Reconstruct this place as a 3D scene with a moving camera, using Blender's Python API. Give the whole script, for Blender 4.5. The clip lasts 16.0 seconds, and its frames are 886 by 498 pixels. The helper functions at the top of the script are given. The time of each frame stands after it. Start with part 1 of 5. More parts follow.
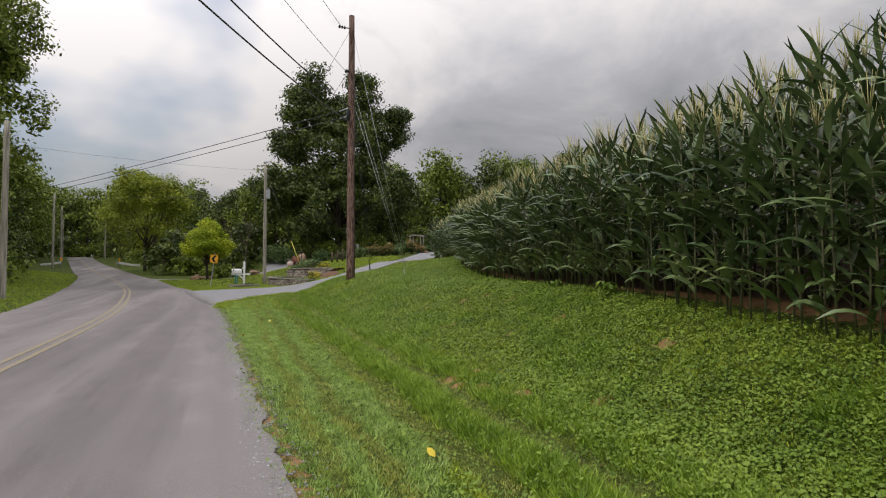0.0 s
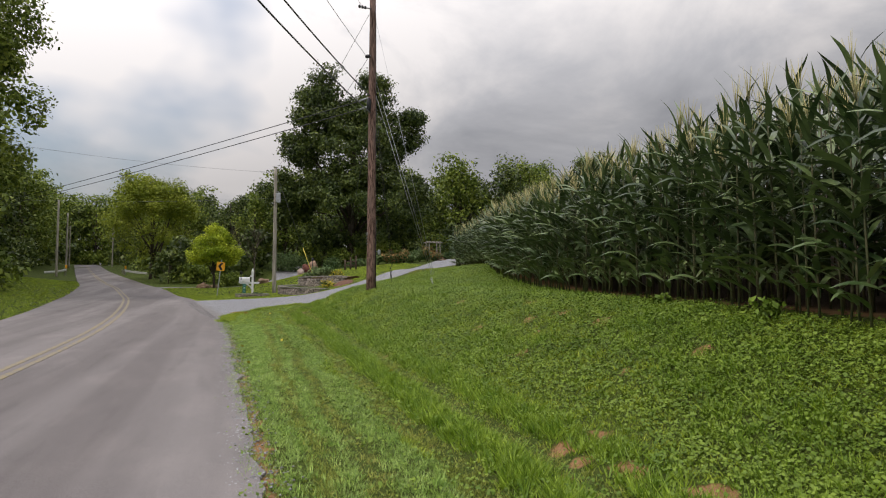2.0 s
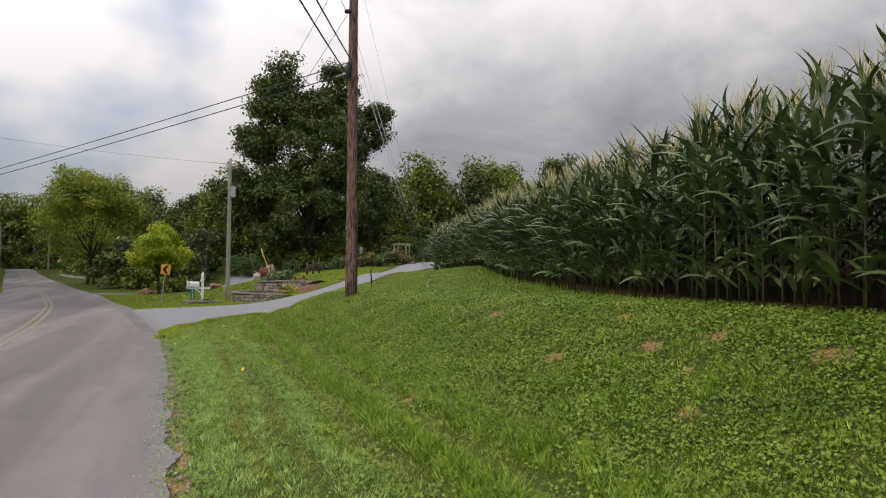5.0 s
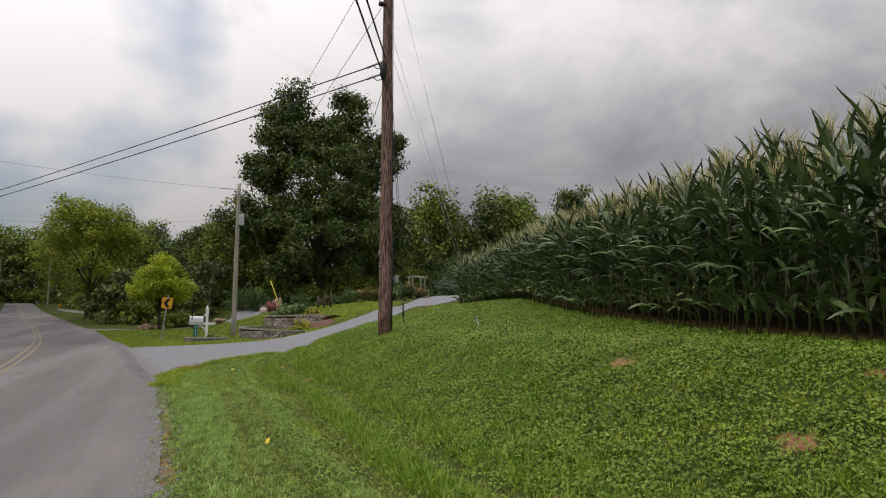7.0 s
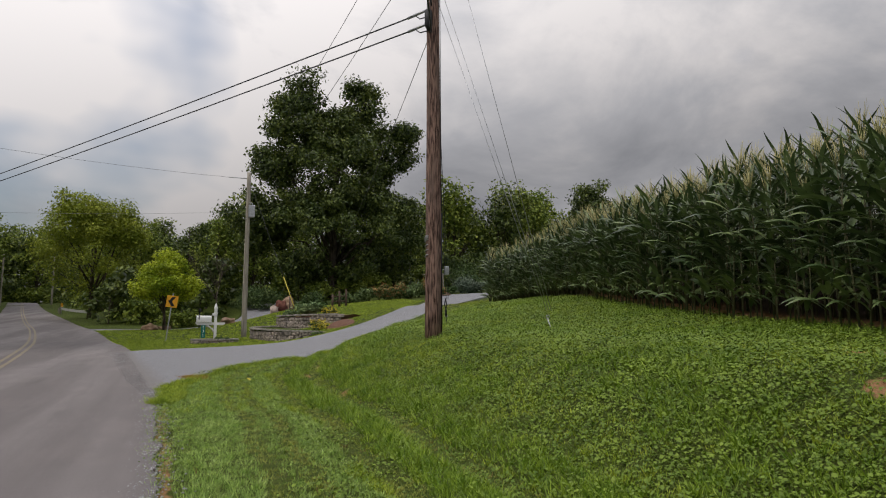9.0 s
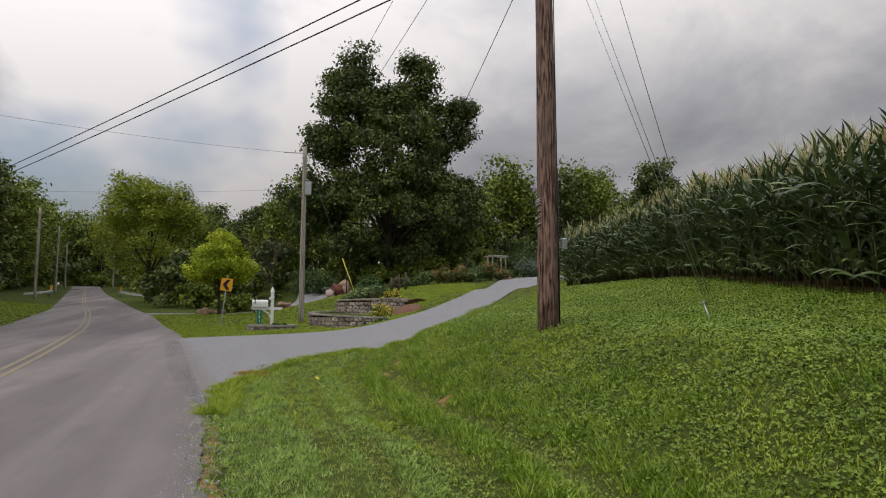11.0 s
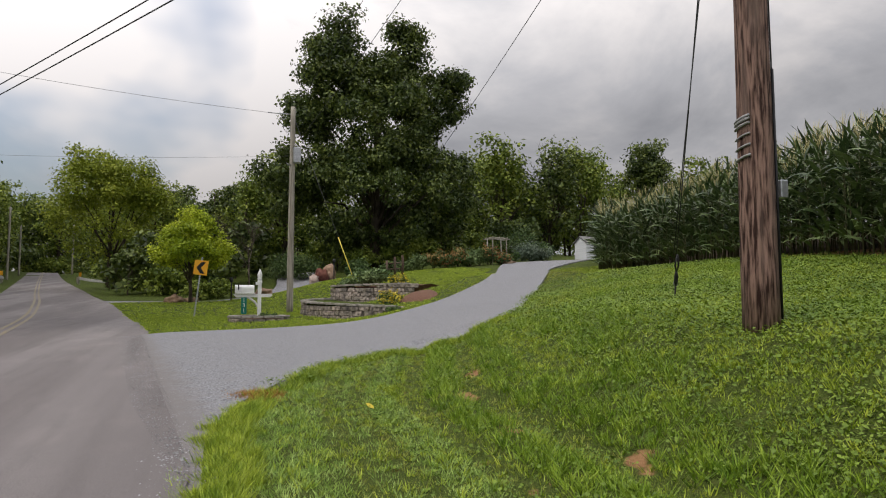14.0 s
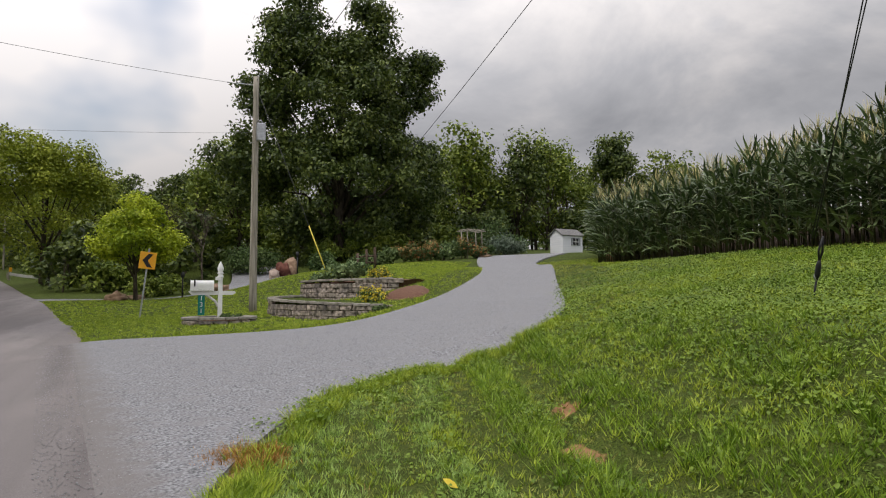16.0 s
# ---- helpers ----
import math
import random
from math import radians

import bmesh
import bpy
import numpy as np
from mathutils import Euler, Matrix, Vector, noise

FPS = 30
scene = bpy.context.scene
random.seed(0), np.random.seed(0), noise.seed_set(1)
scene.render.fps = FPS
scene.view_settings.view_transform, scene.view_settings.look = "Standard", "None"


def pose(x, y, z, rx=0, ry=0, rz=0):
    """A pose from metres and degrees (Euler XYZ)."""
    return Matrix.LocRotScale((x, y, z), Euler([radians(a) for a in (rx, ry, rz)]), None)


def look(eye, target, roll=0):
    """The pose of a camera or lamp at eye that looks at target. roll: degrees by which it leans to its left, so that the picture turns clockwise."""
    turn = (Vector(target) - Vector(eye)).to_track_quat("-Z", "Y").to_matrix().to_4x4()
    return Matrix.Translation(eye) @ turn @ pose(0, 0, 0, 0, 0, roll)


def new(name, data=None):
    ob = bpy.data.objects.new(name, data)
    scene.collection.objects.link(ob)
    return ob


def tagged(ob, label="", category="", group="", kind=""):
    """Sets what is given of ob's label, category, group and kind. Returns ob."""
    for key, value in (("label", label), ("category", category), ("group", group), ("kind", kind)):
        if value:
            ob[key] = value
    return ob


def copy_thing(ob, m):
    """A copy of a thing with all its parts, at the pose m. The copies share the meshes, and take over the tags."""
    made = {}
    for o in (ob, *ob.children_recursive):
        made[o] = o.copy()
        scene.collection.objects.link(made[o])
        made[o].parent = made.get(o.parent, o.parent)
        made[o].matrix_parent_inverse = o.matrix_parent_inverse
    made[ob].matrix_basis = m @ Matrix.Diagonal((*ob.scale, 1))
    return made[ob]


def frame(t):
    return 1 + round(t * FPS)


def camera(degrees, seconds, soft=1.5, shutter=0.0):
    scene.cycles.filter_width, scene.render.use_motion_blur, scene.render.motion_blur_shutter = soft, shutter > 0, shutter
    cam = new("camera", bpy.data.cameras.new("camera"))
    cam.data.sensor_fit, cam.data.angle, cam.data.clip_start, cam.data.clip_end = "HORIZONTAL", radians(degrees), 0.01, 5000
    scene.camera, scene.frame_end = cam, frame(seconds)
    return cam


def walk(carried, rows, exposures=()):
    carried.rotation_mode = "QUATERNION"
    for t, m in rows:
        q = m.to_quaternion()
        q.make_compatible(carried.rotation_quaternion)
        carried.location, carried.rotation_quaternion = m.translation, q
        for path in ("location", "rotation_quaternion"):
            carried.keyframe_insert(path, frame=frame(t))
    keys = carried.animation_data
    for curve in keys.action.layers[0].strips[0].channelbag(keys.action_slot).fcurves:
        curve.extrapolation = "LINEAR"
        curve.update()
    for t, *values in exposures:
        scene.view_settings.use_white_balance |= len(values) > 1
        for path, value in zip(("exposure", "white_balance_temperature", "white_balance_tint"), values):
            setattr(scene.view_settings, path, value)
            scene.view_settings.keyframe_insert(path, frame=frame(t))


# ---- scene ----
cam = camera(71.1, 16.0, soft=1.1)
METRES, EYE, TILT, LEAN, TURN = 22.0, 1.35, 0.0, 0.0, -20.0
ROWS = [
    (0.0, 0.0, 0.0, 0.0, 0.01, 2.63, 0.14),
    (0.5, -0.0081, 0.0317, 0.0005, 0.09, 2.65, 0.11),
    (1.0, -0.0172, 0.0617, 0.0011, 0.82, 2.55, 0.06),
    (1.5, -0.0267, 0.092, 0.0015, 1.15, 2.88, 0.06),
    (2.0, -0.0366, 0.1205, 0.0026, 0.79, 3.38, 0.06),
    (2.5, -0.0452, 0.1493, 0.0026, -0.65, 4.06, 0.14),
    (3.0, -0.0558, 0.1767, 0.0032, -1.0, 3.78, 0.17),
    (5.5, -0.0999, 0.3217, 0.0034, -3.51, 4.03, 0.15),
    (6.0, -0.1119, 0.3528, 0.0046, -3.13, 5.16, 0.12),
    (6.5, -0.1225, 0.3834, 0.0045, -2.75, 6.17, 0.09),
    (7.0, -0.1336, 0.4147, 0.0053, -2.97, 7.04, 0.11),
    (7.5, -0.1434, 0.4451, 0.0056, -2.75, 7.59, 0.14),
    (8.0, -0.1547, 0.4732, 0.0061, -2.51, 7.56, 0.15),
    (8.5, -0.1656, 0.5023, 0.0068, -2.52, 7.31, 0.17),
    (9.0, -0.1757, 0.5327, 0.0069, -2.48, 6.97, 0.17),
    (9.5, -0.1851, 0.5614, 0.0077, -1.16, 6.26, 0.13),
    (10.0, -0.1948, 0.5922, 0.0083, 0.02, 5.75, 0.04),
    (12.5, -0.2566, 0.7303, 0.01, 3.46, 5.28, -0.22),
    (13.0, -0.2705, 0.7596, 0.0096, 2.99, 4.56, -0.19),
    (13.5, -0.2848, 0.7891, 0.0092, 1.46, 4.4, -0.1),
    (14.0, -0.2965, 0.8186, 0.009, -0.77, 4.36, 0.02),
    (14.5, -0.3089, 0.8468, 0.0095, -2.26, 4.2, 0.09),
    (15.0, -0.3196, 0.8758, 0.0101, -2.8, 3.81, 0.11),
    (15.5, -0.3322, 0.9067, 0.0104, -4.21, 3.89, 0.19),
    (16.0, -0.3431, 0.9375, 0.0109, -5.01, 3.9, 0.24),
]
walk(cam, [(t, pose(0, 0, EYE, TILT, LEAN, TURN) @ pose(METRES * x, METRES * y, METRES * z, 90 + pitch, roll, yaw)) for t, x, y, z, yaw, pitch, roll in ROWS],
     exposures=[(t, e, 6850.0, 13.5) for t, e in ((0.0, 0.02), (3.0, 0.04), (5.5, 0.02), (7.0, -0.17), (8.5, -0.3), (9.5, -0.3), (10.2, -0.24), (12.5, -0.16), (14.0, 0.0), (16.0, 0.06))])

# ---- world and sun: broken overcast, high veiled sun ----
world = bpy.data.worlds.new("sky")
scene.world = world
world.use_nodes = True
wn, wl = world.node_tree.nodes, world.node_tree.links
wn.clear()


def wnode(kind, **inputs):
    n = wn.new(kind)
    for k, v in inputs.items():
        n.inputs[k.replace("_", " ")].default_value = v
    return n


SUN_ELEV, SUN_AZ = 50.0, -105.0   # azimuth clockwise from +y
w_out = wn.new("ShaderNodeOutputWorld")
w_bg = wn.new("ShaderNodeBackground")
w_sky = wn.new("ShaderNodeTexSky")
w_sky.sky_type, w_sky.sun_disc = "NISHITA", False
w_sky.sun_elevation, w_sky.sun_rotation = radians(SUN_ELEV), radians(SUN_AZ)
w_sky.air_density, w_sky.dust_density = 1.2, 1.5
w_dim = wn.new("ShaderNodeVectorMath")
w_dim.operation = "SCALE"
w_dim.inputs[3].default_value = 0.11
w_tc = wn.new("ShaderNodeTexCoord")
w_sep = wn.new("ShaderNodeSeparateXYZ")
w_add = wn.new("ShaderNodeMath")
w_add.operation = "ADD"
w_add.inputs[1].default_value = 0.5
w_abs = wn.new("ShaderNodeMath")
w_abs.operation = "ABSOLUTE"
w_div = wn.new("ShaderNodeVectorMath")
w_div.operation = "DIVIDE"
w_cmb = wn.new("ShaderNodeCombineXYZ")
w_map = wn.new("ShaderNodeMapping")
w_map.inputs["Location"].default_value = (1.35, 0.4, 0.0)
w_n1 = wnode("ShaderNodeTexNoise", Scale=2.1, Detail=9.0, Roughness=0.56, Distortion=0.35)
w_n2 = wnode("ShaderNodeTexNoise", Scale=1.7, Detail=4.0, Roughness=0.5)
w_shade = wn.new("ShaderNodeValToRGB")
w_shade.color_ramp.elements[0].position, w_shade.color_ramp.elements[0].color = 0.34, (0.35, 0.375, 0.42, 1)
w_shade.color_ramp.elements[1].position, w_shade.color_ramp.elements[1].color = 0.62, (0.74, 0.745, 0.765, 1)
w_mid = w_shade.color_ramp.elements.new(0.48)
w_mid.color = (0.50, 0.525, 0.57, 1)
w_cover = wn.new("ShaderNodeValToRGB")
w_cover.color_ramp.elements[0].position, w_cover.color_ramp.elements[0].color = 0.54, (1, 1, 1, 1)
w_cover.color_ramp.elements[1].position, w_cover.color_ramp.elements[1].color = 0.66, (0.3, 0.3, 0.3, 1)
w_mix = wn.new("ShaderNodeMixRGB")
for a, b in ((w_tc.outputs["Generated"], w_sep.inputs[0]), (w_sep.outputs[2], w_abs.inputs[0]), (w_abs.outputs[0], w_add.inputs[0]),
             (w_add.outputs[0], w_cmb.inputs[0]), (w_add.outputs[0], w_cmb.inputs[1]), (w_add.outputs[0], w_cmb.inputs[2]),
             (w_tc.outputs["Generated"], w_div.inputs[0]), (w_cmb.outputs[0], w_div.inputs[1]), (w_div.outputs[0], w_map.inputs[0]),
             (w_map.outputs[0], w_n1.inputs["Vector"]), (w_map.outputs[0], w_n2.inputs["Vector"]), (w_n1.outputs[0], w_shade.inputs[0]),
             (w_n2.outputs[0], w_cover.inputs[0]), (w_cover.outputs[0], w_mix.inputs[0]), (w_sky.outputs[0], w_dim.inputs[0]),
             (w_dim.outputs[0], w_mix.inputs[1]), (w_shade.outputs[0], w_mix.inputs[2]), (w_mix.outputs[0], w_bg.inputs[0]), (w_bg.outputs[0], w_out.inputs[0])):
    wl.new(a, b)
# the veil of cloud is brighter overhead and a little brighter to the west
w_dot = wn.new("ShaderNodeVectorMath")
w_dot.operation = "DOT_PRODUCT"
w_dot.inputs[1].default_value = (-0.17, 0.0, 0.98)
w_gain = wn.new("ShaderNodeMapRange")
for k, v in enumerate((0.15, 1.0, 0.735, 3.0)):
    w_gain.inputs[k + 1].default_value = v
wl.new(w_tc.outputs["Generated"], w_dot.inputs[0])
wl.new(w_dot.outputs["Value"], w_gain.inputs[0])
wl.new(w_gain.outputs[0], w_bg.inputs[1])

def sky_lobe(direction, lo, hi, amount):
    """A broad swelling of the cloud cover round one direction."""
    d = wn.new("ShaderNodeVectorMath")
    d.operation = "DOT_PRODUCT"
    d.inputs[1].default_value = Vector(direction).normalized()
    r = wn.new("ShaderNodeMapRange")
    r.interpolation_type = "SMOOTHSTEP"
    for k, v in enumerate((lo, hi, 0.0, amount)):
        r.inputs[k + 1].default_value = v
    wl.new(w_norm.outputs[0], d.inputs[0])
    wl.new(d.outputs["Value"], r.inputs[0])
    return r.outputs[0]


w_norm = wn.new("ShaderNodeVectorMath")
w_norm.operation = "NORMALIZE"
wl.new(w_tc.outputs["Generated"], w_norm.inputs[0])
for source, target, lobes in ((w_n1, w_shade, (((0.05, 0.93, 0.34), 0.92, 1.0, 0.16), ((0.36, 0.86, 0.36), 0.93, 1.0, -0.07), ((0.78, 0.52, 0.36), 0.75, 1.0, 0.05))),
                              (w_n2, w_cover, (((-0.045, 0.915, 0.42), 0.98, 1.0, 0.05), ((0.45, 0.75, 0.48), 0.85, 1.0, -0.12)))):
    value = source.outputs[0]
    for lobe in lobes:
        plus = wn.new("ShaderNodeMath")
        plus.operation = "ADD"
        wl.new(value, plus.inputs[0])
        wl.new(sky_lobe(*lobe), plus.inputs[1])
        value = plus.outputs[0]
    wl.new(value, target.inputs[0])

sun = new("sun", bpy.data.lights.new("sun", "SUN"))
sun.data.energy, sun.data.angle, sun.data.color = 1.2, radians(14), (1.0, 0.96, 0.9)
az, el = radians(SUN_AZ), radians(SUN_ELEV)
sun.matrix_world = look((0, 0, 30), (-math.sin(az) * math.cos(el), -math.cos(az) * math.cos(el), 30 - math.sin(el)))


# ---- materials ----
def material(name, c1, c2, scale=8.0, rough=0.8, bump=0.0, bump_scale=60.0, metal=0.0, third=None, stretch=(1, 1, 1), world_space=False, spec=0.3, island=0.0, object_random=0.0, low=0.35, high=0.65):
    """Two-colour grain at one scale, a broad stain at another, fine relief, and some change from piece to piece."""
    m = bpy.data.materials.new(name)
    m.use_nodes = True
    n, l = m.node_tree.nodes, m.node_tree.links
    b = n["Principled BSDF"]
    b.inputs["Roughness"].default_value, b.inputs["Metallic"].default_value = rough, metal
    b.inputs["Specular IOR Level"].default_value = spec
    if world_space:
        src = n.new("ShaderNodeNewGeometry").outputs["Position"]
    else:
        src = n.new("ShaderNodeTexCoord").outputs["Object"]
    mp = n.new("ShaderNodeMapping")
    mp.inputs["Scale"].default_value = stretch
    l.new(src, mp.inputs[0])

    def noise_of(sc, detail=5.0):
        t = n.new("ShaderNodeTexNoise")
        t.inputs["Scale"].default_value, t.inputs["Detail"].default_value = sc, detail
        l.new(mp.outputs[0], t.inputs["Vector"])
        return t.outputs[0]

    def blend(fac, a, bcol, kind="MIX"):
        x = n.new("ShaderNodeMixRGB")
        x.blend_type = kind
        for s, v in zip(x.inputs, (fac, a, bcol)):
            if isinstance(v, (float, int)):
                s.default_value = v
            elif isinstance(v, tuple):
                s.default_value = (*v, 1)
            else:
                l.new(v, s)
        return x.outputs[0]

    def ramp(v, lo, hi, a=0.0, z=1.0):
        r = n.new("ShaderNodeMapRange")
        r.inputs[1].default_value, r.inputs[2].default_value, r.inputs[3].default_value, r.inputs[4].default_value = lo, hi, a, z
        l.new(v, r.inputs[0])
        return r.outputs[0]

    col = blend(ramp(noise_of(scale), low, high), c1, c2)
    if third:
        col = blend(ramp(noise_of(scale * 0.17, 3.0), 0.48, 0.72), col, third)
    for amount, out in ((island, "Random Per Island"), (object_random, "Random")):
        if amount:
            g = n.new("ShaderNodeNewGeometry" if out != "Random" else "ShaderNodeObjectInfo").outputs[out]
            hsv = n.new("ShaderNodeHueSaturation")
            l.new(ramp(g, 0, 1, 1 - amount, 1 + amount), hsv.inputs["Value"])
            l.new(ramp(g, 0, 1, 0.5 + 0.03 * amount, 0.5 - 0.03 * amount), hsv.inputs["Hue"])
            l.new(col, hsv.inputs["Color"])
            col = hsv.outputs[0]
    l.new(col, b.inputs["Base Color"])
    if bump:
        bp = n.new("ShaderNodeBump")
        bp.inputs["Strength"].default_value, bp.inputs["Distance"].default_value = bump, 0.02
        l.new(noise_of(bump_scale), bp.inputs["Height"])
        l.new(bp.outputs[0], b.inputs["Normal"])
    return m


def leafy(name, c1, c2, rough=0.55, through_light=0.16, island=0.55, scale=0.6, spec=0.22):
    """A leaf that lets some light through, its colour changing from leaf to leaf and over the crown."""
    m = material(name, c1, c2, scale, rough, spec=spec, island=island, world_space=True)
    n, l = m.node_tree.nodes, m.node_tree.links
    b, out = n["Principled BSDF"], n["Material Output"]
    t, mix = n.new("ShaderNodeBsdfTranslucent"), n.new("ShaderNodeMixShader")
    l.new(b.inputs["Base Color"].links[0].from_socket, t.inputs["Color"])
    mix.inputs[0].default_value = through_light
    l.new(b.outputs[0], mix.inputs[1])
    l.new(t.outputs[0], mix.inputs[2])
    l.new(mix.outputs[0], out.inputs["Surface"])
    return m


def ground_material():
    """Lawn soil and thatch, darkened for the shade between the blades, with bare reddish patches where the sheet's soil
    attribute says so.
    """
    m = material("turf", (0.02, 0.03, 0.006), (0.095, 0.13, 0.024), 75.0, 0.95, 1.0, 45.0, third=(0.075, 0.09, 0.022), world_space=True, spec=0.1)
    n, l = m.node_tree.nodes, m.node_tree.links
    b = n["Principled BSDF"]
    col = b.inputs["Base Color"].links[0].from_socket
    at = n.new("ShaderNodeAttribute")
    at.attribute_name = "soil"
    nz = n.new("ShaderNodeTexNoise")
    nz.inputs["Scale"].default_value, nz.inputs["Detail"].default_value = 7.0, 6.0
    l.new(n.new("ShaderNodeNewGeometry").outputs["Position"], nz.inputs["Vector"])
    add = n.new("ShaderNodeMath")
    add.operation = "ADD"
    l.new(at.outputs["Fac"], add.inputs[0])
    l.new(nz.outputs[0], add.inputs[1])
    rg = n.new("ShaderNodeMapRange")
    rg.inputs[1].default_value, rg.inputs[2].default_value = 0.98, 1.12
    l.new(add.outputs[0], rg.inputs[0])
    mx = n.new("ShaderNodeMixRGB")
    l.new(rg.outputs[0], mx.inputs[0])
    l.new(col, mx.inputs[1])
    so = n.new("ShaderNodeMixRGB")
    so.inputs[1].default_value, so.inputs[2].default_value = (0.22, 0.11, 0.05, 1), (0.36, 0.21, 0.105, 1)
    l.new(nz.outputs[0], so.inputs[0])
    corn_shade = n.new("ShaderNodeMapRange")       # turned earth of the field, with the shade under the corn in its colour
    corn_shade.inputs[1].default_value, corn_shade.inputs[2].default_value = 1.0, 1.1
    l.new(at.outputs["Fac"], corn_shade.inputs[0])
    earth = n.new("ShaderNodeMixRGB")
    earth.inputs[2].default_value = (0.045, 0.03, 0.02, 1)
    l.new(corn_shade.outputs[0], earth.inputs[0])
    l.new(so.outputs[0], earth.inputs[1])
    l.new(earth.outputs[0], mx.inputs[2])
    l.new(mx.outputs[0], b.inputs["Base Color"])
    return m


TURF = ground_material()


def asphalt():
    m = material("worn_asphalt", (0.175, 0.157, 0.152), (0.258, 0.235, 0.229), 120.0, 0.9, 0.2, 240.0, world_space=True, spec=0.25, low=0.3, high=0.7)
    n, l = m.node_tree.nodes, m.node_tree.links
    b = n["Principled BSDF"]
    col = b.inputs["Base Color"].links[0].from_socket
    pos = n.new("ShaderNodeNewGeometry").outputs["Position"]
    for stretch, sc, lo, hi, tint in (((1.0, 0.035, 1.0), 0.9, 0.42, 0.6, (0.72, 0.71, 0.71, 1)), ((1.0, 0.5, 1.0), 1.6, 0.5, 0.75, (1.18, 1.17, 1.16, 1)), ((1.0, 0.12, 1.0), 3.5, 0.55, 0.75, (0.82, 0.82, 0.82, 1))):
        mp = n.new("ShaderNodeMapping")
        mp.inputs["Scale"].default_value = stretch
        mp.inputs["Rotation"].default_value = (0, 0, radians(-4))
        l.new(pos, mp.inputs[0])
        t = n.new("ShaderNodeTexNoise")
        t.inputs["Scale"].default_value, t.inputs["Detail"].default_value = sc, 4.0
        l.new(mp.outputs[0], t.inputs["Vector"])
        rg = n.new("ShaderNodeMapRange")
        rg.inputs[1].default_value, rg.inputs[2].default_value = lo, hi
        l.new(t.outputs[0], rg.inputs[0])
        x = n.new("ShaderNodeMixRGB")
        x.blend_type = "MULTIPLY"
        x.inputs[2].default_value = tint
        l.new(rg.outputs[0], x.inputs[0])
        l.new(col, x.inputs[1])
        col = x.outputs[0]
    l.new(col, b.inputs["Base Color"])
    return m


ASPHALT = asphalt()
GRAVEL = material("grey_gravel", (0.11, 0.111, 0.117), (0.38, 0.38, 0.395), 42.0, 0.95, 0.9, 60.0, third=(0.25, 0.245, 0.248), world_space=True, spec=0.2)
WORN_GRAVEL = GRAVEL.copy()
WORN_GRAVEL.name = "gravel_worn_into_tarmac"
wg_n, wg_l = WORN_GRAVEL.node_tree.nodes, WORN_GRAVEL.node_tree.links
wg_at, wg_nz, wg_ad, wg_rg, wg_mx = (wg_n.new(k) for k in ("ShaderNodeAttribute", "ShaderNodeTexNoise", "ShaderNodeMath", "ShaderNodeMapRange", "ShaderNodeMixRGB"))
wg_at.attribute_name = "worn"
wg_nz.inputs["Scale"].default_value, wg_nz.inputs["Detail"].default_value, wg_nz.inputs["Roughness"].default_value = 4.0, 9.0, 0.7
wg_l.new(wg_n.new("ShaderNodeNewGeometry").outputs["Position"], wg_nz.inputs["Vector"])
wg_l.new(wg_at.outputs["Fac"], wg_ad.inputs[0])
wg_l.new(wg_nz.outputs[0], wg_ad.inputs[1])
wg_l.new(wg_ad.outputs[0], wg_rg.inputs[0])
wg_rg.inputs[1].default_value, wg_rg.inputs[2].default_value = 0.85, 1.25
wg_l.new(wg_rg.outputs[0], wg_mx.inputs[0])
wg_l.new(wg_n["Principled BSDF"].inputs["Base Color"].links[0].from_socket, wg_mx.inputs[1])
wg_mx.inputs[2].default_value = (0.215, 0.199, 0.193, 1)
wg_l.new(wg_mx.outputs[0], wg_n["Principled BSDF"].inputs["Base Color"])
YELLOW = material("worn_yellow_paint", (0.29, 0.235, 0.13), (0.21, 0.19, 0.175), 14.0, 0.8, 0.3, 120.0, world_space=True, low=0.42, high=0.6)
BARK = material("bark", (0.045, 0.035, 0.027), (0.11, 0.09, 0.07), 9.0, 0.95, 0.9, 22.0, stretch=(1, 1, 0.25), spec=0.1)
POLE_WOOD = material("weathered_pole_wood", (0.035, 0.017, 0.013), (0.285, 0.178, 0.14), 42.0, 0.85, 1.0, 60.0, third=(0.16, 0.11, 0.09), stretch=(1, 1, 0.09), spec=0.2, low=0.4, high=0.6)
GREY_WOOD = material("silvered_pole_wood", (0.19, 0.17, 0.135), (0.42, 0.385, 0.32), 14.0, 0.9, 0.7, 40.0, stretch=(1, 1, 0.07), spec=0.2)
STEEL = material("galvanised_steel", (0.36, 0.37, 0.38), (0.50, 0.51, 0.52), 20.0, 0.45, metal=0.9)
WIRE = material("weathered_cable", (0.035, 0.036, 0.04), (0.07, 0.07, 0.075), 20.0, 0.6)
WIRE_LIGHT = material("bare_wire", (0.22, 0.23, 0.24), (0.32, 0.33, 0.34), 20.0, 0.5, metal=0.6)
BLACK = material("black_rubber", (0.012, 0.012, 0.013), (0.025, 0.025, 0.027), 20.0, 0.5)
WHITE = material("white_vinyl", (0.74, 0.74, 0.72), (0.82, 0.82, 0.81), 5.0, 0.4, third=(0.66, 0.66, 0.62))
LEAF_OAK = leafy("dark_green_leaf", (0.042, 0.072, 0.012), (0.115, 0.155, 0.03), island=0.7, spec=0.35)
LEAF_WOOD = leafy("wood_green_leaf", (0.095, 0.145, 0.02), (0.215, 0.27, 0.044))
LEAF_SOFT = leafy("willow_green_leaf", (0.18, 0.235, 0.02), (0.32, 0.365, 0.042), island=0.35)
LEAF_LIME = leafy("lime_yellow_leaf", (0.20, 0.29, 0.016), (0.44, 0.51, 0.04), through_light=0.3, island=0.4)
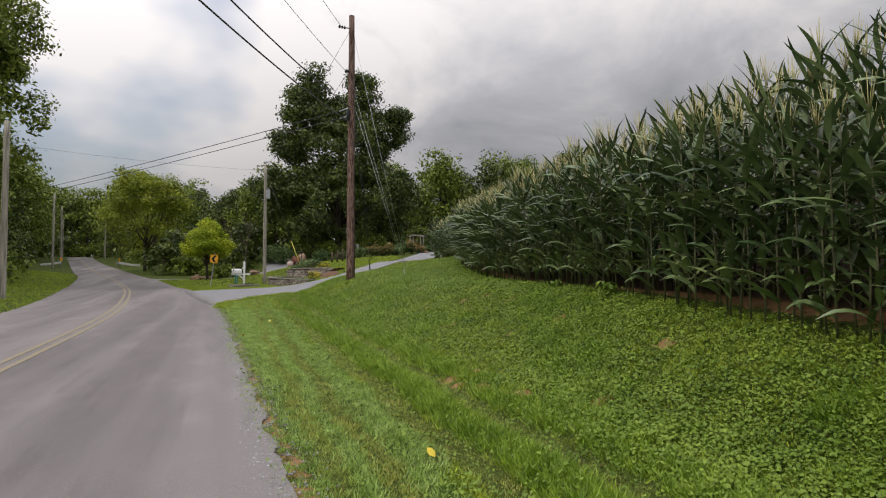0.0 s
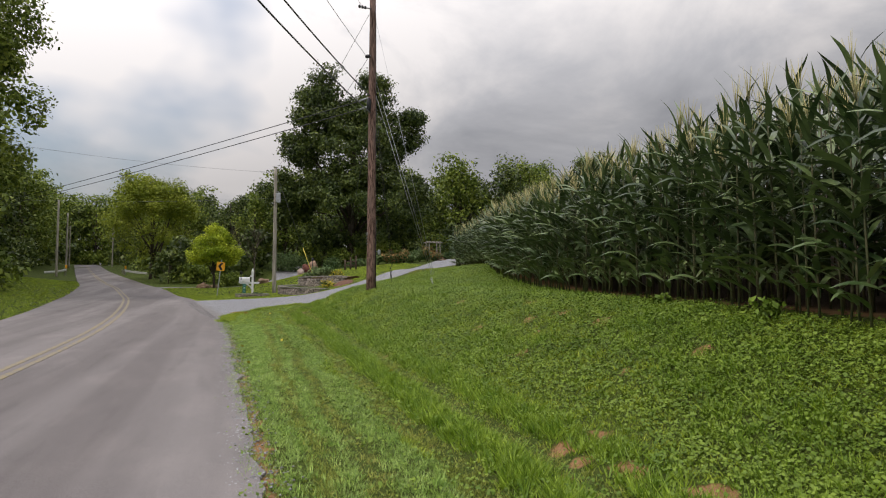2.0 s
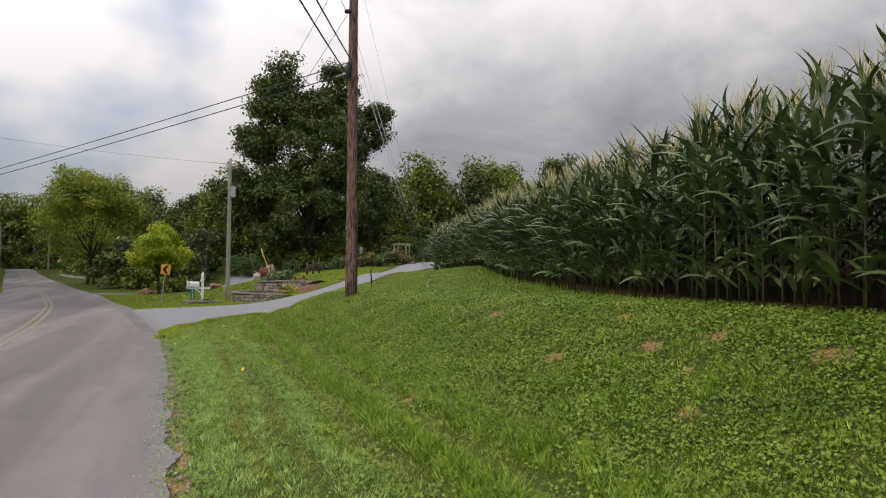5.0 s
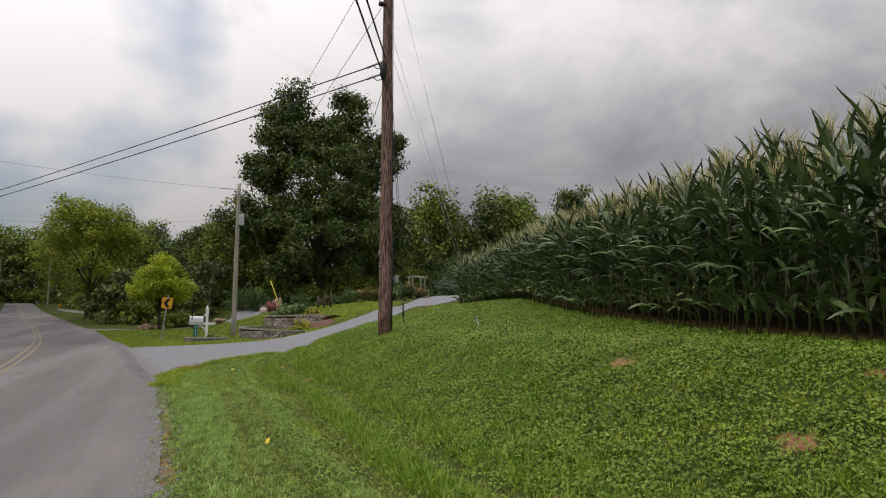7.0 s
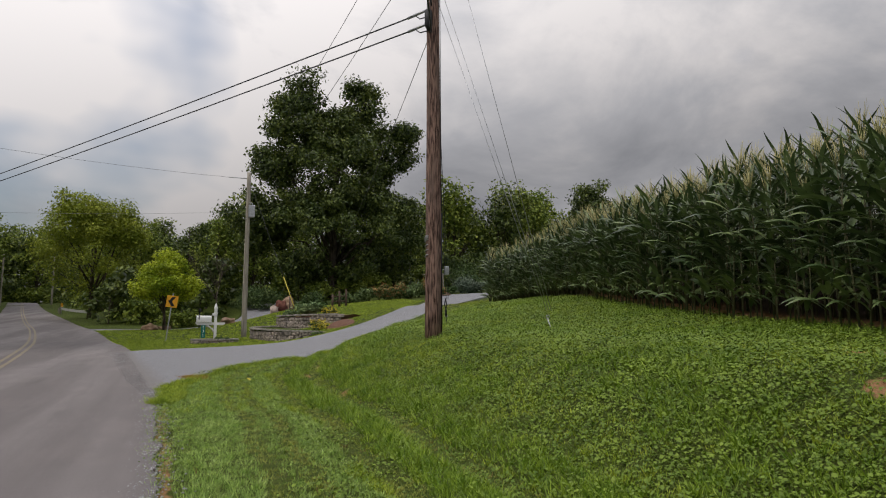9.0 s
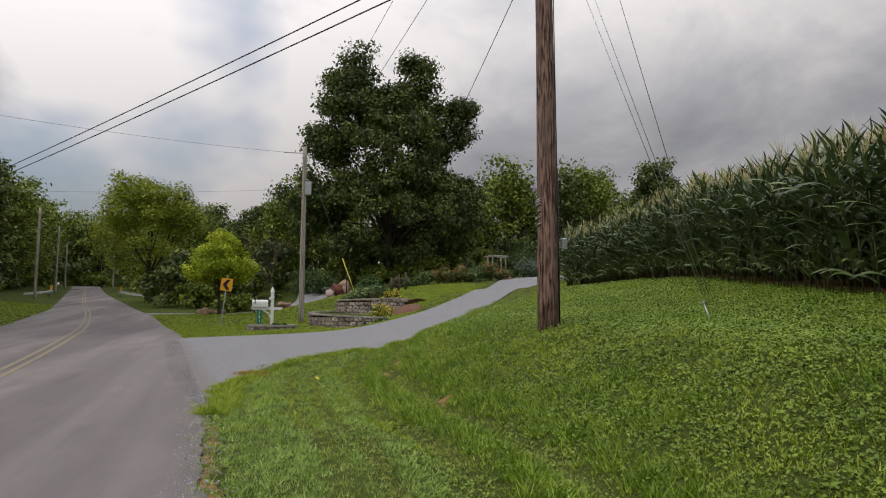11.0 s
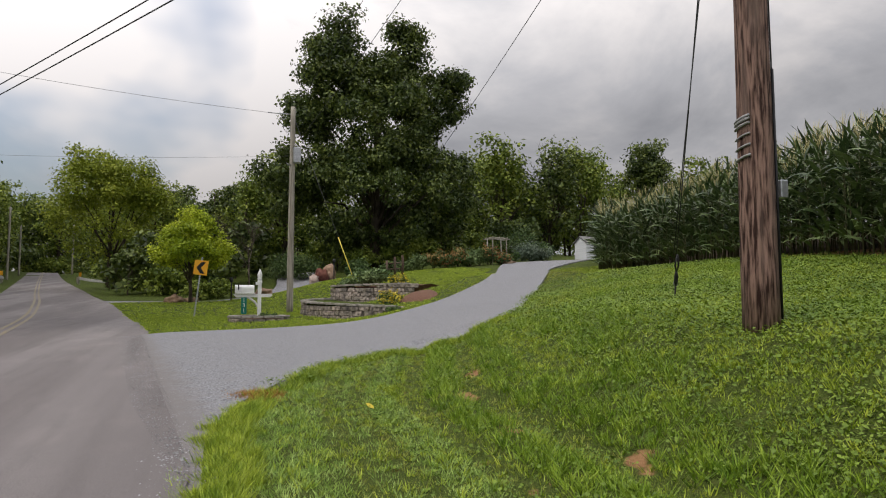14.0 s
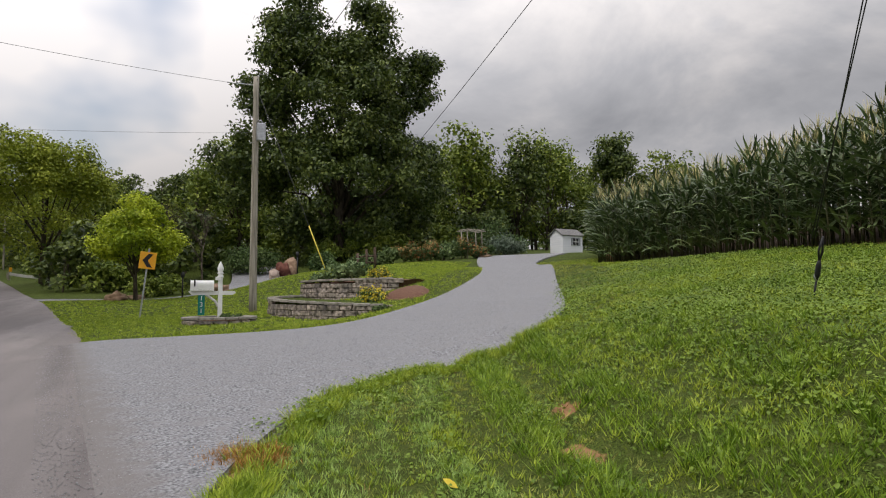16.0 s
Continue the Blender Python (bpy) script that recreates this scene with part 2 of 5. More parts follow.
LEAF_BUSH = leafy("garden_leaf", (0.05, 0.10, 0.03), (0.11, 0.16, 0.05))
CORN_LEAF = leafy("corn_leaf", (0.042, 0.080, 0.023), (0.145, 0.2, 0.076), rough=0.36, through_light=0.05, island=0.6, scale=2.5, spec=0.55)
CORN_STALK = material("corn_stalk", (0.06, 0.075, 0.03), (0.11, 0.095, 0.05), 9.0, 0.6, island=0.2)
TASSEL = material("corn_tassel", (0.31, 0.285, 0.12), (0.46, 0.41, 0.19), 9.0, 0.8, island=0.35)
GRASS = leafy("grass_blade", (0.20, 0.305, 0.024), (0.39, 0.47, 0.055), rough=0.5, through_light=0.14, island=0.45, scale=5.0, spec=0.3)
CLOVER = leafy("clover_leaf", (0.10, 0.172, 0.015), (0.19, 0.277, 0.034), rough=0.55, through_light=0.1, island=0.24, scale=1.8, spec=0.28)
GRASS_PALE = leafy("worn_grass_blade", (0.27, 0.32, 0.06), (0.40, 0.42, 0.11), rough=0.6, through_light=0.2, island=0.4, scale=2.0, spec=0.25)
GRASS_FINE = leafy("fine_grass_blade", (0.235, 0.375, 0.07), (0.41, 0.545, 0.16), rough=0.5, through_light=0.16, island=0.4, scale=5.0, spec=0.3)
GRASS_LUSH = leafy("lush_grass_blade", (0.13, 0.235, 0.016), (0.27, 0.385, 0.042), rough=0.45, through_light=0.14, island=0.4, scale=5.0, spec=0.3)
SOIL = material("red_brown_soil", (0.07, 0.036, 0.022), (0.16, 0.085, 0.05), 9.0, 0.95, 0.9, 30.0, world_space=True, spec=0.1)


# ---- mesh helpers ----
def mesh_of(name, verts, faces, mat, smooth=False):
    """A mesh from arrays of corners and of faces that all have the same number of corners."""
    verts, faces = np.asarray(verts, np.float32).reshape(-1, 3), np.asarray(faces, np.int32)
    me = bpy.data.meshes.new(name)
    k = faces.shape[1]
    me.vertices.add(len(verts))
    me.vertices.foreach_set("co", verts.ravel())
    me.loops.add(faces.size)
    me.loops.foreach_set("vertex_index", faces.ravel())
    me.polygons.add(len(faces))
    me.polygons.foreach_set("loop_start", np.arange(0, faces.size, k, dtype=np.int32))
    if smooth:
        me.polygons.foreach_set("use_smooth", np.ones(len(faces), bool))
    me.materials.append(mat)
    me.update(calc_edges=True)
    return me


def join(pieces):
    """Several (verts, faces) arrays as one."""
    vs, fs, k = [], [], 0
    for v, f in pieces:
        v, f = np.asarray(v, float).reshape(-1, 3), np.asarray(f, int)
        vs.append(v)
        fs.append(f + k)
        k += len(v)
    return np.concatenate(vs), np.concatenate(fs)


def tube(points, radii, sides=8):
    """A round rod along points, quads, with capped ends."""
    p = np.asarray(points, float)
    r = np.broadcast_to(np.asarray(radii, float), (len(p),))
    d = np.gradient(p, axis=0)
    d /= np.linalg.norm(d, axis=1)[:, None] + 1e-9
    ref = np.where(np.abs(d[:, 2:3]) > 0.9, np.array([[1.0, 0, 0]]), np.array([[0, 0, 1.0]]))
    u = np.cross(ref, d)
    u /= np.linalg.norm(u, axis=1)[:, None] + 1e-9
    w = np.cross(d, u)
    a = np.arange(sides) * 2 * math.pi / sides
    v = p[:, None] + r[:, None, None] * (np.cos(a)[None, :, None] * u[:, None] + np.sin(a)[None, :, None] * w[:, None])
    n = len(p)
    f = []
    for i in range(n - 1):
        for j in range(sides):
            f.append((i * sides + j, i * sides + (j + 1) % sides, (i + 1) * sides + (j + 1) % sides, (i + 1) * sides + j))
    v = np.concatenate([v.reshape(-1, 3), p[:1], p[-1:]])
    a0, a1 = n * sides, n * sides + 1
    for j in range(0, sides, 2):
        f.append((a0, (j + 2) % sides, (j + 1) % sides, j))
        b = (n - 1) * sides
        f.append((a1, b + j, b + (j + 1) % sides, b + (j + 2) % sides))
    return v, np.array(f)


def box(cx, cy, cz, sx, sy, sz, rz=0.0, chamfer=0.0):
    """An upright block, its long edges chamfered."""
    c = min(chamfer, sx / 3, sy / 3, sz / 3)
    bm = bmesh.new()
    bmesh.ops.create_cube(bm, size=1.0)
    bmesh.ops.scale(bm, vec=(sx, sy, sz), verts=bm.verts)
    if c > 0:
        bmesh.ops.bevel(bm, geom=bm.edges[:], offset=c, segments=1, affect="EDGES", profile=0.5)
    bmesh.ops.transform(bm, matrix=pose(cx, cy, cz, 0, 0, rz), verts=bm.verts)
    return bm


def part(name, bm, mat, parent, label=""):
    me = bpy.data.meshes.new(name)
    bm.to_mesh(me)
    bm.free()
    me.materials.append(mat)
    ob = new(name, me)
    ob.parent = parent
    return tagged(ob, label)


def part_np(name, vf, mat, parent, label="", smooth=False):
    ob = new(name, mesh_of(name, vf[0], vf[1], mat, smooth))
    ob.parent = parent
    return tagged(ob, label)


def thing(name, x, y, z, label, category, group="", rz=0.0):
    ob = new(name)
    ob.matrix_basis = pose(x, y, z, 0, 0, rz)
    return tagged(ob, label, category, group)


def curve_through(xs, ys):
    """A smooth function through a few knots (monotone cubic)."""
    xs, ys = np.array(xs, float), np.array(ys, float)
    h = np.diff(xs)
    s = np.diff(ys) / h
    m = np.concatenate([[s[0]], (s[:-1] * h[1:] + s[1:] * h[:-1]) / (h[:-1] + h[1:]), [s[-1]]])

    def f(q):
        q = np.asarray(q, float)
        i = np.clip(np.searchsorted(xs, q) - 1, 0, len(h) - 1)
        t = np.clip((q - xs[i]) / h[i], 0, 1)
        a, b = ys[i], ys[i + 1]
        return (2 * t**3 - 3 * t**2 + 1) * a + (t**3 - 2 * t**2 + t) * h[i] * m[i] + (3 * t**2 - 2 * t**3) * b + (t**3 - t**2) * h[i] * m[i + 1]

    return f


# ---- plan: road, lie of the land, driveway, field edge ----
road_mid = curve_through([-40, 10, 21, 29, 36, 45, 52, 67, 94, 120, 143, 175], [-2.75, -2.75, -3.0, -3.6, -4.4, -5.85, -7.2, -10.5, -16.3, -21.7, -26.5, -33.0])
HALF = 3.1
half_left = curve_through([-40, 34, 40, 62, 70, 180], [3.1, 3.1, 3.1, 2.15, 2.1, 2.1])
half_right = curve_through([-40, 64, 72, 100, 140, 180], [3.1, 3.1, 3.1, 2.5, 2.2, 2.1])
road_z = curve_through([-40, 0, 25, 36, 46, 52, 67, 94, 120, 143, 152, 180, 260], [-0.3, 0, 0.33, 0.66, 0.88, 1.15, 1.65, 2.92, 4.3, 5.55, 5.6, 4.6, 3.0])
garden_z = curve_through([-40, 0, 25, 36, 46, 56, 80, 105, 125, 140, 220], [-0.3, 0, 0.33, 0.66, 0.82, 1.3, 2.7, 4.5, 5.5, 5.6, 3.5])
bank = curve_through([0, 1.5, 2.2, 3.0, 3.7, 4.6, 6.5, 11, 15, 40, 60], [0, 0.01, 0.04, 0.15, 0.47, 0.90, 1.15, 1.85, 2.4, 5.2, 6.0])
lawn_rise = curve_through([0, 1.5, 3, 5, 7, 12, 15, 24, 34, 60], [0, 0.06, 0.13, 0.28, 0.62, 1.62, 1.78, 2.45, 3.0, 3.6])
corn_edge = curve_through([-12, 3.3, 9.7, 13.2, 15.6, 18, 22, 24, 27.1, 33, 38.5, 42, 46, 50, 60], [3.1, 4.6, 5.68, 6.25, 6.85, 7.5, 8.75, 9.45, 10.7, 12.3, 13.5, 16.3, 19.6, 22.9, 31])


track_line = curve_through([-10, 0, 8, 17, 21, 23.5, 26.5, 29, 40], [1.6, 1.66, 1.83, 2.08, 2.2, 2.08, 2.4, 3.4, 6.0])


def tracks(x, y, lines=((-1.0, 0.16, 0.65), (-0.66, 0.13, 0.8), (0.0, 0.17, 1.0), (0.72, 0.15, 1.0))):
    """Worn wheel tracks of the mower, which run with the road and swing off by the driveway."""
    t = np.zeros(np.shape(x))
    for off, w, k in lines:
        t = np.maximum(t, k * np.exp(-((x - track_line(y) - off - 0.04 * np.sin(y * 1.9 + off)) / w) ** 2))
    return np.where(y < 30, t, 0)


def land(x, y):
    """Height of the ground."""
    x, y = np.asarray(x, float), np.asarray(y, float)
    m = road_mid(y)
    d = np.minimum(np.maximum(0, x - m - HALF), 60)
    far_side = np.clip((d - 4) / 3, 0, 1)
    k = np.clip((y - 23.8 - 2.5 * far_side) / (6.5 + 3.5 * far_side), 0, 1)
    k = k * k * (3 - 2 * k)
    w = np.clip((d - 1.0) / 9, 0, 1)
    z = road_z(y) + (garden_z(y) - road_z(y)) * w * w * (3 - 2 * w) + bank(d) * (1 - k) + lawn_rise(d) * k
    z = z - 0.26 * np.exp(-((x - 3.0) ** 2 + (y - 46) ** 2) / 25)
    z = z - 0.95 * np.exp(-((x - 4.0) ** 2) / 34 - ((y - 62) ** 2) / 55)
    z = z - 0.2 * np.exp(-((x - 4.4) ** 2 + (y - 37.8) ** 2) / 2.5)
    q = np.clip((y - 48) / 9, 0, 1)
    z = z + 0.09 * np.clip(x - corn_edge(y) - 1, 0, 28) * (1 - q * q * (3 - 2 * q))
    z = z - 0.08 * tracks(x, y, ((0.0, 0.24, 1.0), (0.72, 0.22, 1.0)))
    e = np.maximum(0, m - half_left(y) - x)
    return z + 0.1 * np.minimum(e, 7) + 0.12 * np.maximum(0, np.minimum(e, 60) - 7)


drive_left = [(-1.8, 34.7), (-1.0, 35.35), (0.3, 35.2), (2.15, 34.85), (3.7, 35.0), (5.9, 35.9), (7.6, 37.1), (9.3, 39.1), (12.0, 44.2), (15.5, 51.0), (18.6, 56.5)]
drive_right = [(0.02, 23.0), (0.03, 24.0), (0.08, 25.1), (0.38, 26.25), (0.9, 27.3), (1.75, 28.5), (3.3, 29.2), (4.5, 29.0), (5.5, 29.6), (6.7, 31.3), (8.5, 34.0), (11.2, 38.1), (16.4, 46.6), (25.0, 56.0)]


def smooth_line(pts, n):
    p = np.array(pts, float)
    k = np.arange(len(p))
    q = np.linspace(0, len(p) - 1, n)
    return np.stack([curve_through(k, p[:, 0])(q), curve_through(k, p[:, 1])(q)], 1)


DL, DR = smooth_line(drive_left, 110), smooth_line(drive_right, 110)


def inside_drive(x, y, left, right):
    """Which of the points lie between two lines."""
    loop = np.concatenate([left, right[::-1]])
    c = np.zeros(np.shape(x), bool)
    for (x0, y0), (x1, y1) in zip(loop, np.roll(loop, -1, axis=0)):
        if y0 != y1:
            c ^= ((y0 > y) != (y1 > y)) & (x < (x1 - x0) * (y - y0) / (y1 - y0) + x0)
    return c


BL = smooth_line([(-7.5, 57.2), (-3.0, 56.3), (0.5, 56.4), (2.6, 58.2), (4.2, 62.0), (5.0, 68.0)], 50)
BR = smooth_line([(-6.5, 54.0), (-3.0, 54.6), (0.7, 54.1), (4.5, 54.8), (7.6, 58.5), (9.0, 68.0)], 50)


def on_paving(x, y, grow=0.0):
    off = x - road_mid(y)
    r = (off < half_right(y) + grow) & (off > -half_left(y) - grow)
    return r | inside_drive(x, y, DL, DR) | inside_drive(x, y, BL, BR)


# ---- ground: one sheet to the horizon ----
SOIL_SPOTS = [(2.76, 7.3, 0.24), (2.74, 6.95, 0.2), (3.12, 7.3, 0.24), (2.85, 6.55, 0.28), (3.0, 5.9, 0.32), (4.55, 7.7, 0.24), (4.8, 9.8, 0.3), (4.0, 8.2, 0.18), (3.9, 10.3, 0.2), (3.4, 5.0, 0.25),
              (4.4, 5.3, 0.22), (4.6, 11.5, 0.24), (4.95, 11.0, 0.22), (4.4, 10.8, 0.16), (5.2, 12.6, 0.28), (4.9, 15.2, 0.3), (5.9, 16.0, 0.3), (4.2, 12.6, 0.25), (0.35, 26.5, 0.6), (0.8, 27.3, 0.5), (1.5, 28.4, 0.5),
              (2.75, 25.6, 0.3), (2.6, 24.1, 0.22), (3.2, 26.4, 0.26), (2.95, 22.9, 0.26), (2.9, 13.6, 0.25), (9.6, 25.6, 0.4)]


def soil_at(x, y):
    s = np.zeros(np.shape(x))
    for sx, sy, r in SOIL_SPOTS:
        s = np.maximum(s, 0.95 * np.exp(-((x - sx) ** 2 + ((y - sy) * 0.8) ** 2) / (r * r * 0.38)))
    # past the field edge: above 1.0, which turns on the painted corn shade
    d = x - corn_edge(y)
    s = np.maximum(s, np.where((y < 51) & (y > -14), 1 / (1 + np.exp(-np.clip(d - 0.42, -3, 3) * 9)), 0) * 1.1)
    s = np.maximum(s, 0.40 * tracks(x, y) * (0.5 + 0.5 * np.sin(y * 1.7 + x * 3)) * np.where(y > 14, 1.0, 0.6))
    edge = np.abs(x - road_mid(y) - HALF - 0.05)
    return np.maximum(s, np.where(y < 23.2, 0.7 * np.exp(-(edge / 0.15) ** 2), 0))


gx = np.unique(np.round(np.concatenate([-np.geomspace(8, 900, 26), np.arange(-8, 0, 0.8), np.arange(0, 9, 0.14), np.arange(9, 34, 0.8), np.geomspace(34, 900, 24)]), 3))
gy = np.unique(np.round(np.concatenate([-np.geomspace(8, 900, 22), np.arange(-8, 2, 0.8), np.arange(2, 34, 0.16), np.arange(34, 72, 0.6), np.geomspace(72, 900, 36)]), 3))
GX, GY = np.meshgrid(gx, gy)
GZ = land(GX, GY)
pave = on_paving(GX, GY, -0.25)
GZ = GZ - np.where(pave, np.where(GY > 60, 0.35, 0.07), 0)
bumps = 0.006 * np.sin(GX * 5.7 + 1.3 * np.sin(GY * 1.1)) + 0.004 * np.sin(GY * 4.1 + GX)
GZ = GZ + np.where(on_paving(GX, GY, 0.25), 0, bumps)
nx, ny = len(gx), len(gy)
idx = np.arange(nx * ny).reshape(ny, nx)
quads = np.stack([idx[:-1, :-1], idx[:-1, 1:], idx[1:, 1:], idx[1:, :-1]], -1).reshape(-1, 4)
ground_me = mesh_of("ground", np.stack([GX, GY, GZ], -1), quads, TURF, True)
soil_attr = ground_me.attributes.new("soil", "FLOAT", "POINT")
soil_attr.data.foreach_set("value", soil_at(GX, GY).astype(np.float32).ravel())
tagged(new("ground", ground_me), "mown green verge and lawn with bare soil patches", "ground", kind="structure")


def strip(name, left, right, across, lift, mat, label, category="road", crown=0.0, ragged=0.0):
    """A paved sheet between two lines, with a turned-down edge."""
    left, right = np.asarray(left, float), np.asarray(right, float)
    w = np.linspace(0, 1, across)
    P = left[:, None] * (1 - w[None, :, None]) + right[:, None] * w[None, :, None]
    if ragged:   # an uneven first edge, feathered into the next rows
        wave = ragged * (np.sin(w * 23) * 0.5 + np.sin(w * 51 + 1) * 0.35 + np.sin(w * 97 + 2) * 0.3)
        for i, k in ((0, 1.0), (1, 0.6), (2, 0.2)):
            P[i, :, 0] += wave * k
    Z = land(P[..., 0], P[..., 1]) + lift + crown * (1 - (2 * w - 1) ** 2)[None]
    if ragged:
        Z[:8] -= 0.035 * np.linspace(1, 0, 8)[:, None]
    V = np.concatenate([P, Z[..., None]], -1)
    skirt0, skirt1 = V[:, :1].copy(), V[:, -1:].copy()
    skirt0[..., 2] -= 0.12
    skirt1[..., 2] -= 0.12
    V = np.concatenate([skirt0, V[:, :1], V, V[:, -1:], skirt1], 1)
    n, k = V.shape[:2]
    i = np.arange(n * k).reshape(n, k)
    q = np.stack([i[:-1, :-1], i[:-1, 1:], i[1:, 1:], i[1:, :-1]], -1)
    q = np.delete(q, [1, k - 3], axis=1).reshape(-1, 4)      # the turned-down edge keeps a crease
    return tagged(new(name, mesh_of(name, V, q, mat, True)), label, category, kind="structure")


ry = np.concatenate([np.arange(-40, 34, 0.12), np.arange(34, 172, 0.7)])
rag = np.array([noise.noise((0.0, y * 1.7, 3.0)) * 0.11 + noise.noise((5.0, y * 6.0, 3.0)) * 0.05 for y in ry])
rag = rag * np.where((ry > 24) & (ry < 36), 0.25, 1.0)
rm = road_mid(ry)
strip("road", np.stack([rm - half_left(ry) - rag, ry], 1), np.stack([rm + half_right(ry) + rag, ry], 1), 15, 0.025, ASPHALT, "worn grey asphalt country road", "road", 0.03)
for side in (-0.11, 0.11):
    yy = np.arange(-40, 150, 0.6)
    cx = road_mid(yy) + side
    strip("road_marking", np.stack([cx - 0.05, yy], 1), np.stack([cx + 0.05, yy], 1), 2, 0.061, YELLOW, "worn yellow double centre line", "road marking")
drive = strip("driveway", DL, DR, 60, 0.036, WORN_GRAVEL, "grey gravel driveway climbing between lawns", "driveway", ragged=0.03)
co = np.array([v.co[:] for v in drive.data.vertices])
off = co[:, 0] - (-0.3 - (co[:, 1] - 24.5) * 0.14)
worn_in = drive.data.attributes.new("worn", "FLOAT", "POINT")
worn_in.data.foreach_set("value", np.clip(1.15 - off / 0.9, 0, 1).astype(np.float32))
strip("back_driveway", BL, BR, 6, 0.02, GRAVEL, "pale grey second driveway behind the lawn", "driveway")


# ---- corn field ----
def corn_leaf(rng, z0, az, length, width, rise, droop, n=7):
    """A folded ribbon that climbs from the stalk and arches over."""
    t = np.linspace(0, 1, n)
    ang = rise - (rise + droop) * np.clip(t * 1.3, 0, 1) ** 1.5
    dr = np.concatenate([[0], np.cumsum(np.cos(ang[:-1]) * length / (n - 1))])
    dz = np.concatenate([[0], np.cumsum(np.sin(ang[:-1]) * length / (n - 1))])
    wd = width * np.array([np.sin(min(1.0, q * 3.2 + 0.3) * math.pi / 2) * (1 - max(0, q - 0.45) / 0.55) ** 0.75 for q in t]) + 0.002
    side = np.array([-math.sin(az), math.cos(az), 0])
    out = np.array([math.cos(az), math.sin(az), 0])
    sway = 0.12 * np.sin(t * 3 + rng.uniform(0, 6)) * t * length
    mid = out[None] * dr[:, None] + np.array([0, 0, 1.0])[None] * (z0 + dz)[:, None] + side[None] * sway[:, None]
    twist = rng.uniform(-0.9, 0.9) * t ** 0.7
    up = side[None] * np.cos(twist)[:, None] + np.array([0, 0, 1.0])[None] * np.sin(twist)[:, None]
    fold = np.array([0, 0, 1.0])[None] * (wd * 0.14)[:, None]
    L, R = mid + up * (wd / 2)[:, None] + fold, mid - up * (wd / 2)[:, None] + fold
    V = np.stack([L, mid, R], 1).reshape(-1, 3)
    F = []
    for i in range(n - 1):
        for j in range(2):
            F.append((i * 3 + j, i * 3 + j + 1, (i + 1) * 3 + j + 1, (i + 1) * 3 + j))
    return V, np.array(F)


def corn_parts(seed, far=False, low=0.3):
    """Stalk, leaves and tassel of one plant; the leaves stand in two ranks, to both sides of the row."""
    rng = np.random.default_rng(seed)
    h = rng.uniform(2.14, 2.38)
    lean = rng.uniform(-0.05, 0.05, 2)
    zz = np.linspace(0, h, 4)
    stalk = tube(np.stack([lean[0] * zz / h, lean[1] * zz / h, zz], 1), np.array([0.014, 0.013, 0.010, 0.005]), 4 if far else 6)
    leaves = []
    rank = rng.uniform(-0.3, 0.3)
    for k, z in enumerate(np.linspace(low, h - 0.06, 10 if far else 21)):
        q = z / h
        rank += math.pi
        a = rank + rng.normal(0, 0.75)
        z += rng.uniform(-0.06, 0.06)
        top = max(0, (q - 0.70) / 0.30)
        rise = rng.uniform(0.55, 1.0) + 0.45 * top
        droop = rng.uniform(-0.1, 0.55) * (1 - top) - rng.uniform(0.8, 1.25) * top
        length = (0.78 - 0.32 * top) * rng.uniform(0.75, 1.12) * (0.75 if q < 0.3 else 1.0)
        v, f = corn_leaf(rng, z, a, length, rng.uniform(0.064, 0.094) * (1 - 0.4 * top), rise, droop, 5 if far else 8)
        leaves.append((v + np.array([lean[0] * q, lean[1] * q, 0]), f))
    tas = []
    for k in range(2 if far else 8):
        a2, s = rng.uniform(0, 6.28), 0 if k == 0 else rng.uniform(0.03, 0.085)
        p0 = np.array([lean[0], lean[1], h - 0.05])
        p1 = p0 + np.array([math.cos(a2) * s * 0.6, math.sin(a2) * s * 0.6, 0.17])
        p2 = p0 + np.array([math.cos(a2) * s * 1.5, math.sin(a2) * s * 1.5, rng.uniform(0.26, 0.44)])
        tas.append(tube([p0, p1, p2], [0.003, 0.0045, 0.0015], 3) if not far else tube([p0, p2], [0.006, 0.003], 3))
    return stalk, join(leaves), join(tas)


def corn_plant(seed):
    s, l, t = corn_parts(seed)
    ob = thing("corn_plant", 0, 0, -60, "tall green corn plant with tassel at the field edge", "corn plant", "edge row of the corn field")
    part_np("stalk", s, CORN_STALK, ob, "pale green-brown stalk", True)
    part_np("leaf_whorl", l, CORN_LEAF, ob, "long arching grey-green leaves", True)
    part_np("tassel", t, TASSEL, ob, "straw-yellow tassel")
    return ob


def across(y):
    """The direction square to the rows, in degrees."""
    return -math.degrees(math.atan2(float(corn_edge(y + 0.2) - corn_edge(y - 0.2)), 0.4))


rng = np.random.default_rng(11)
kinds = [corn_plant(100 + k) for k in range(12)]
first = set()
y = 0.5
while y < 39.0:
    x = float(corn_edge(y)) + 0.12 + rng.normal(0, 0.05)
    k = int(rng.integers(len(kinds)))
    s = rng.uniform(0.93, 1.05) * (0.88 if y < 4.2 else 1.0)
    m = pose(x, y, float(land(x, y)) - 0.02, rng.uniform(-3, 3), rng.uniform(-3, 3), across(y) + rng.normal(0, 38)) @ Matrix.Diagonal((s, s, s, 1))
    if k not in first:
        first.add(k)
        kinds[k].matrix_basis = m
    else:
        copy_thing(kinds[k], m)
    g = float(corn_edge(y + 0.1) - corn_edge(y)) / 0.1
    y += rng.uniform(0.11, 0.18) / math.sqrt(1 + g * g)
near_kinds = [corn_parts(300 + k) for k in range(8)]
far_kinds = [corn_parts(200 + k, True) for k in range(8)]
back_kinds = [corn_parts(400 + k, True, 1.35) for k in range(8)]
batches = [[], [], []]
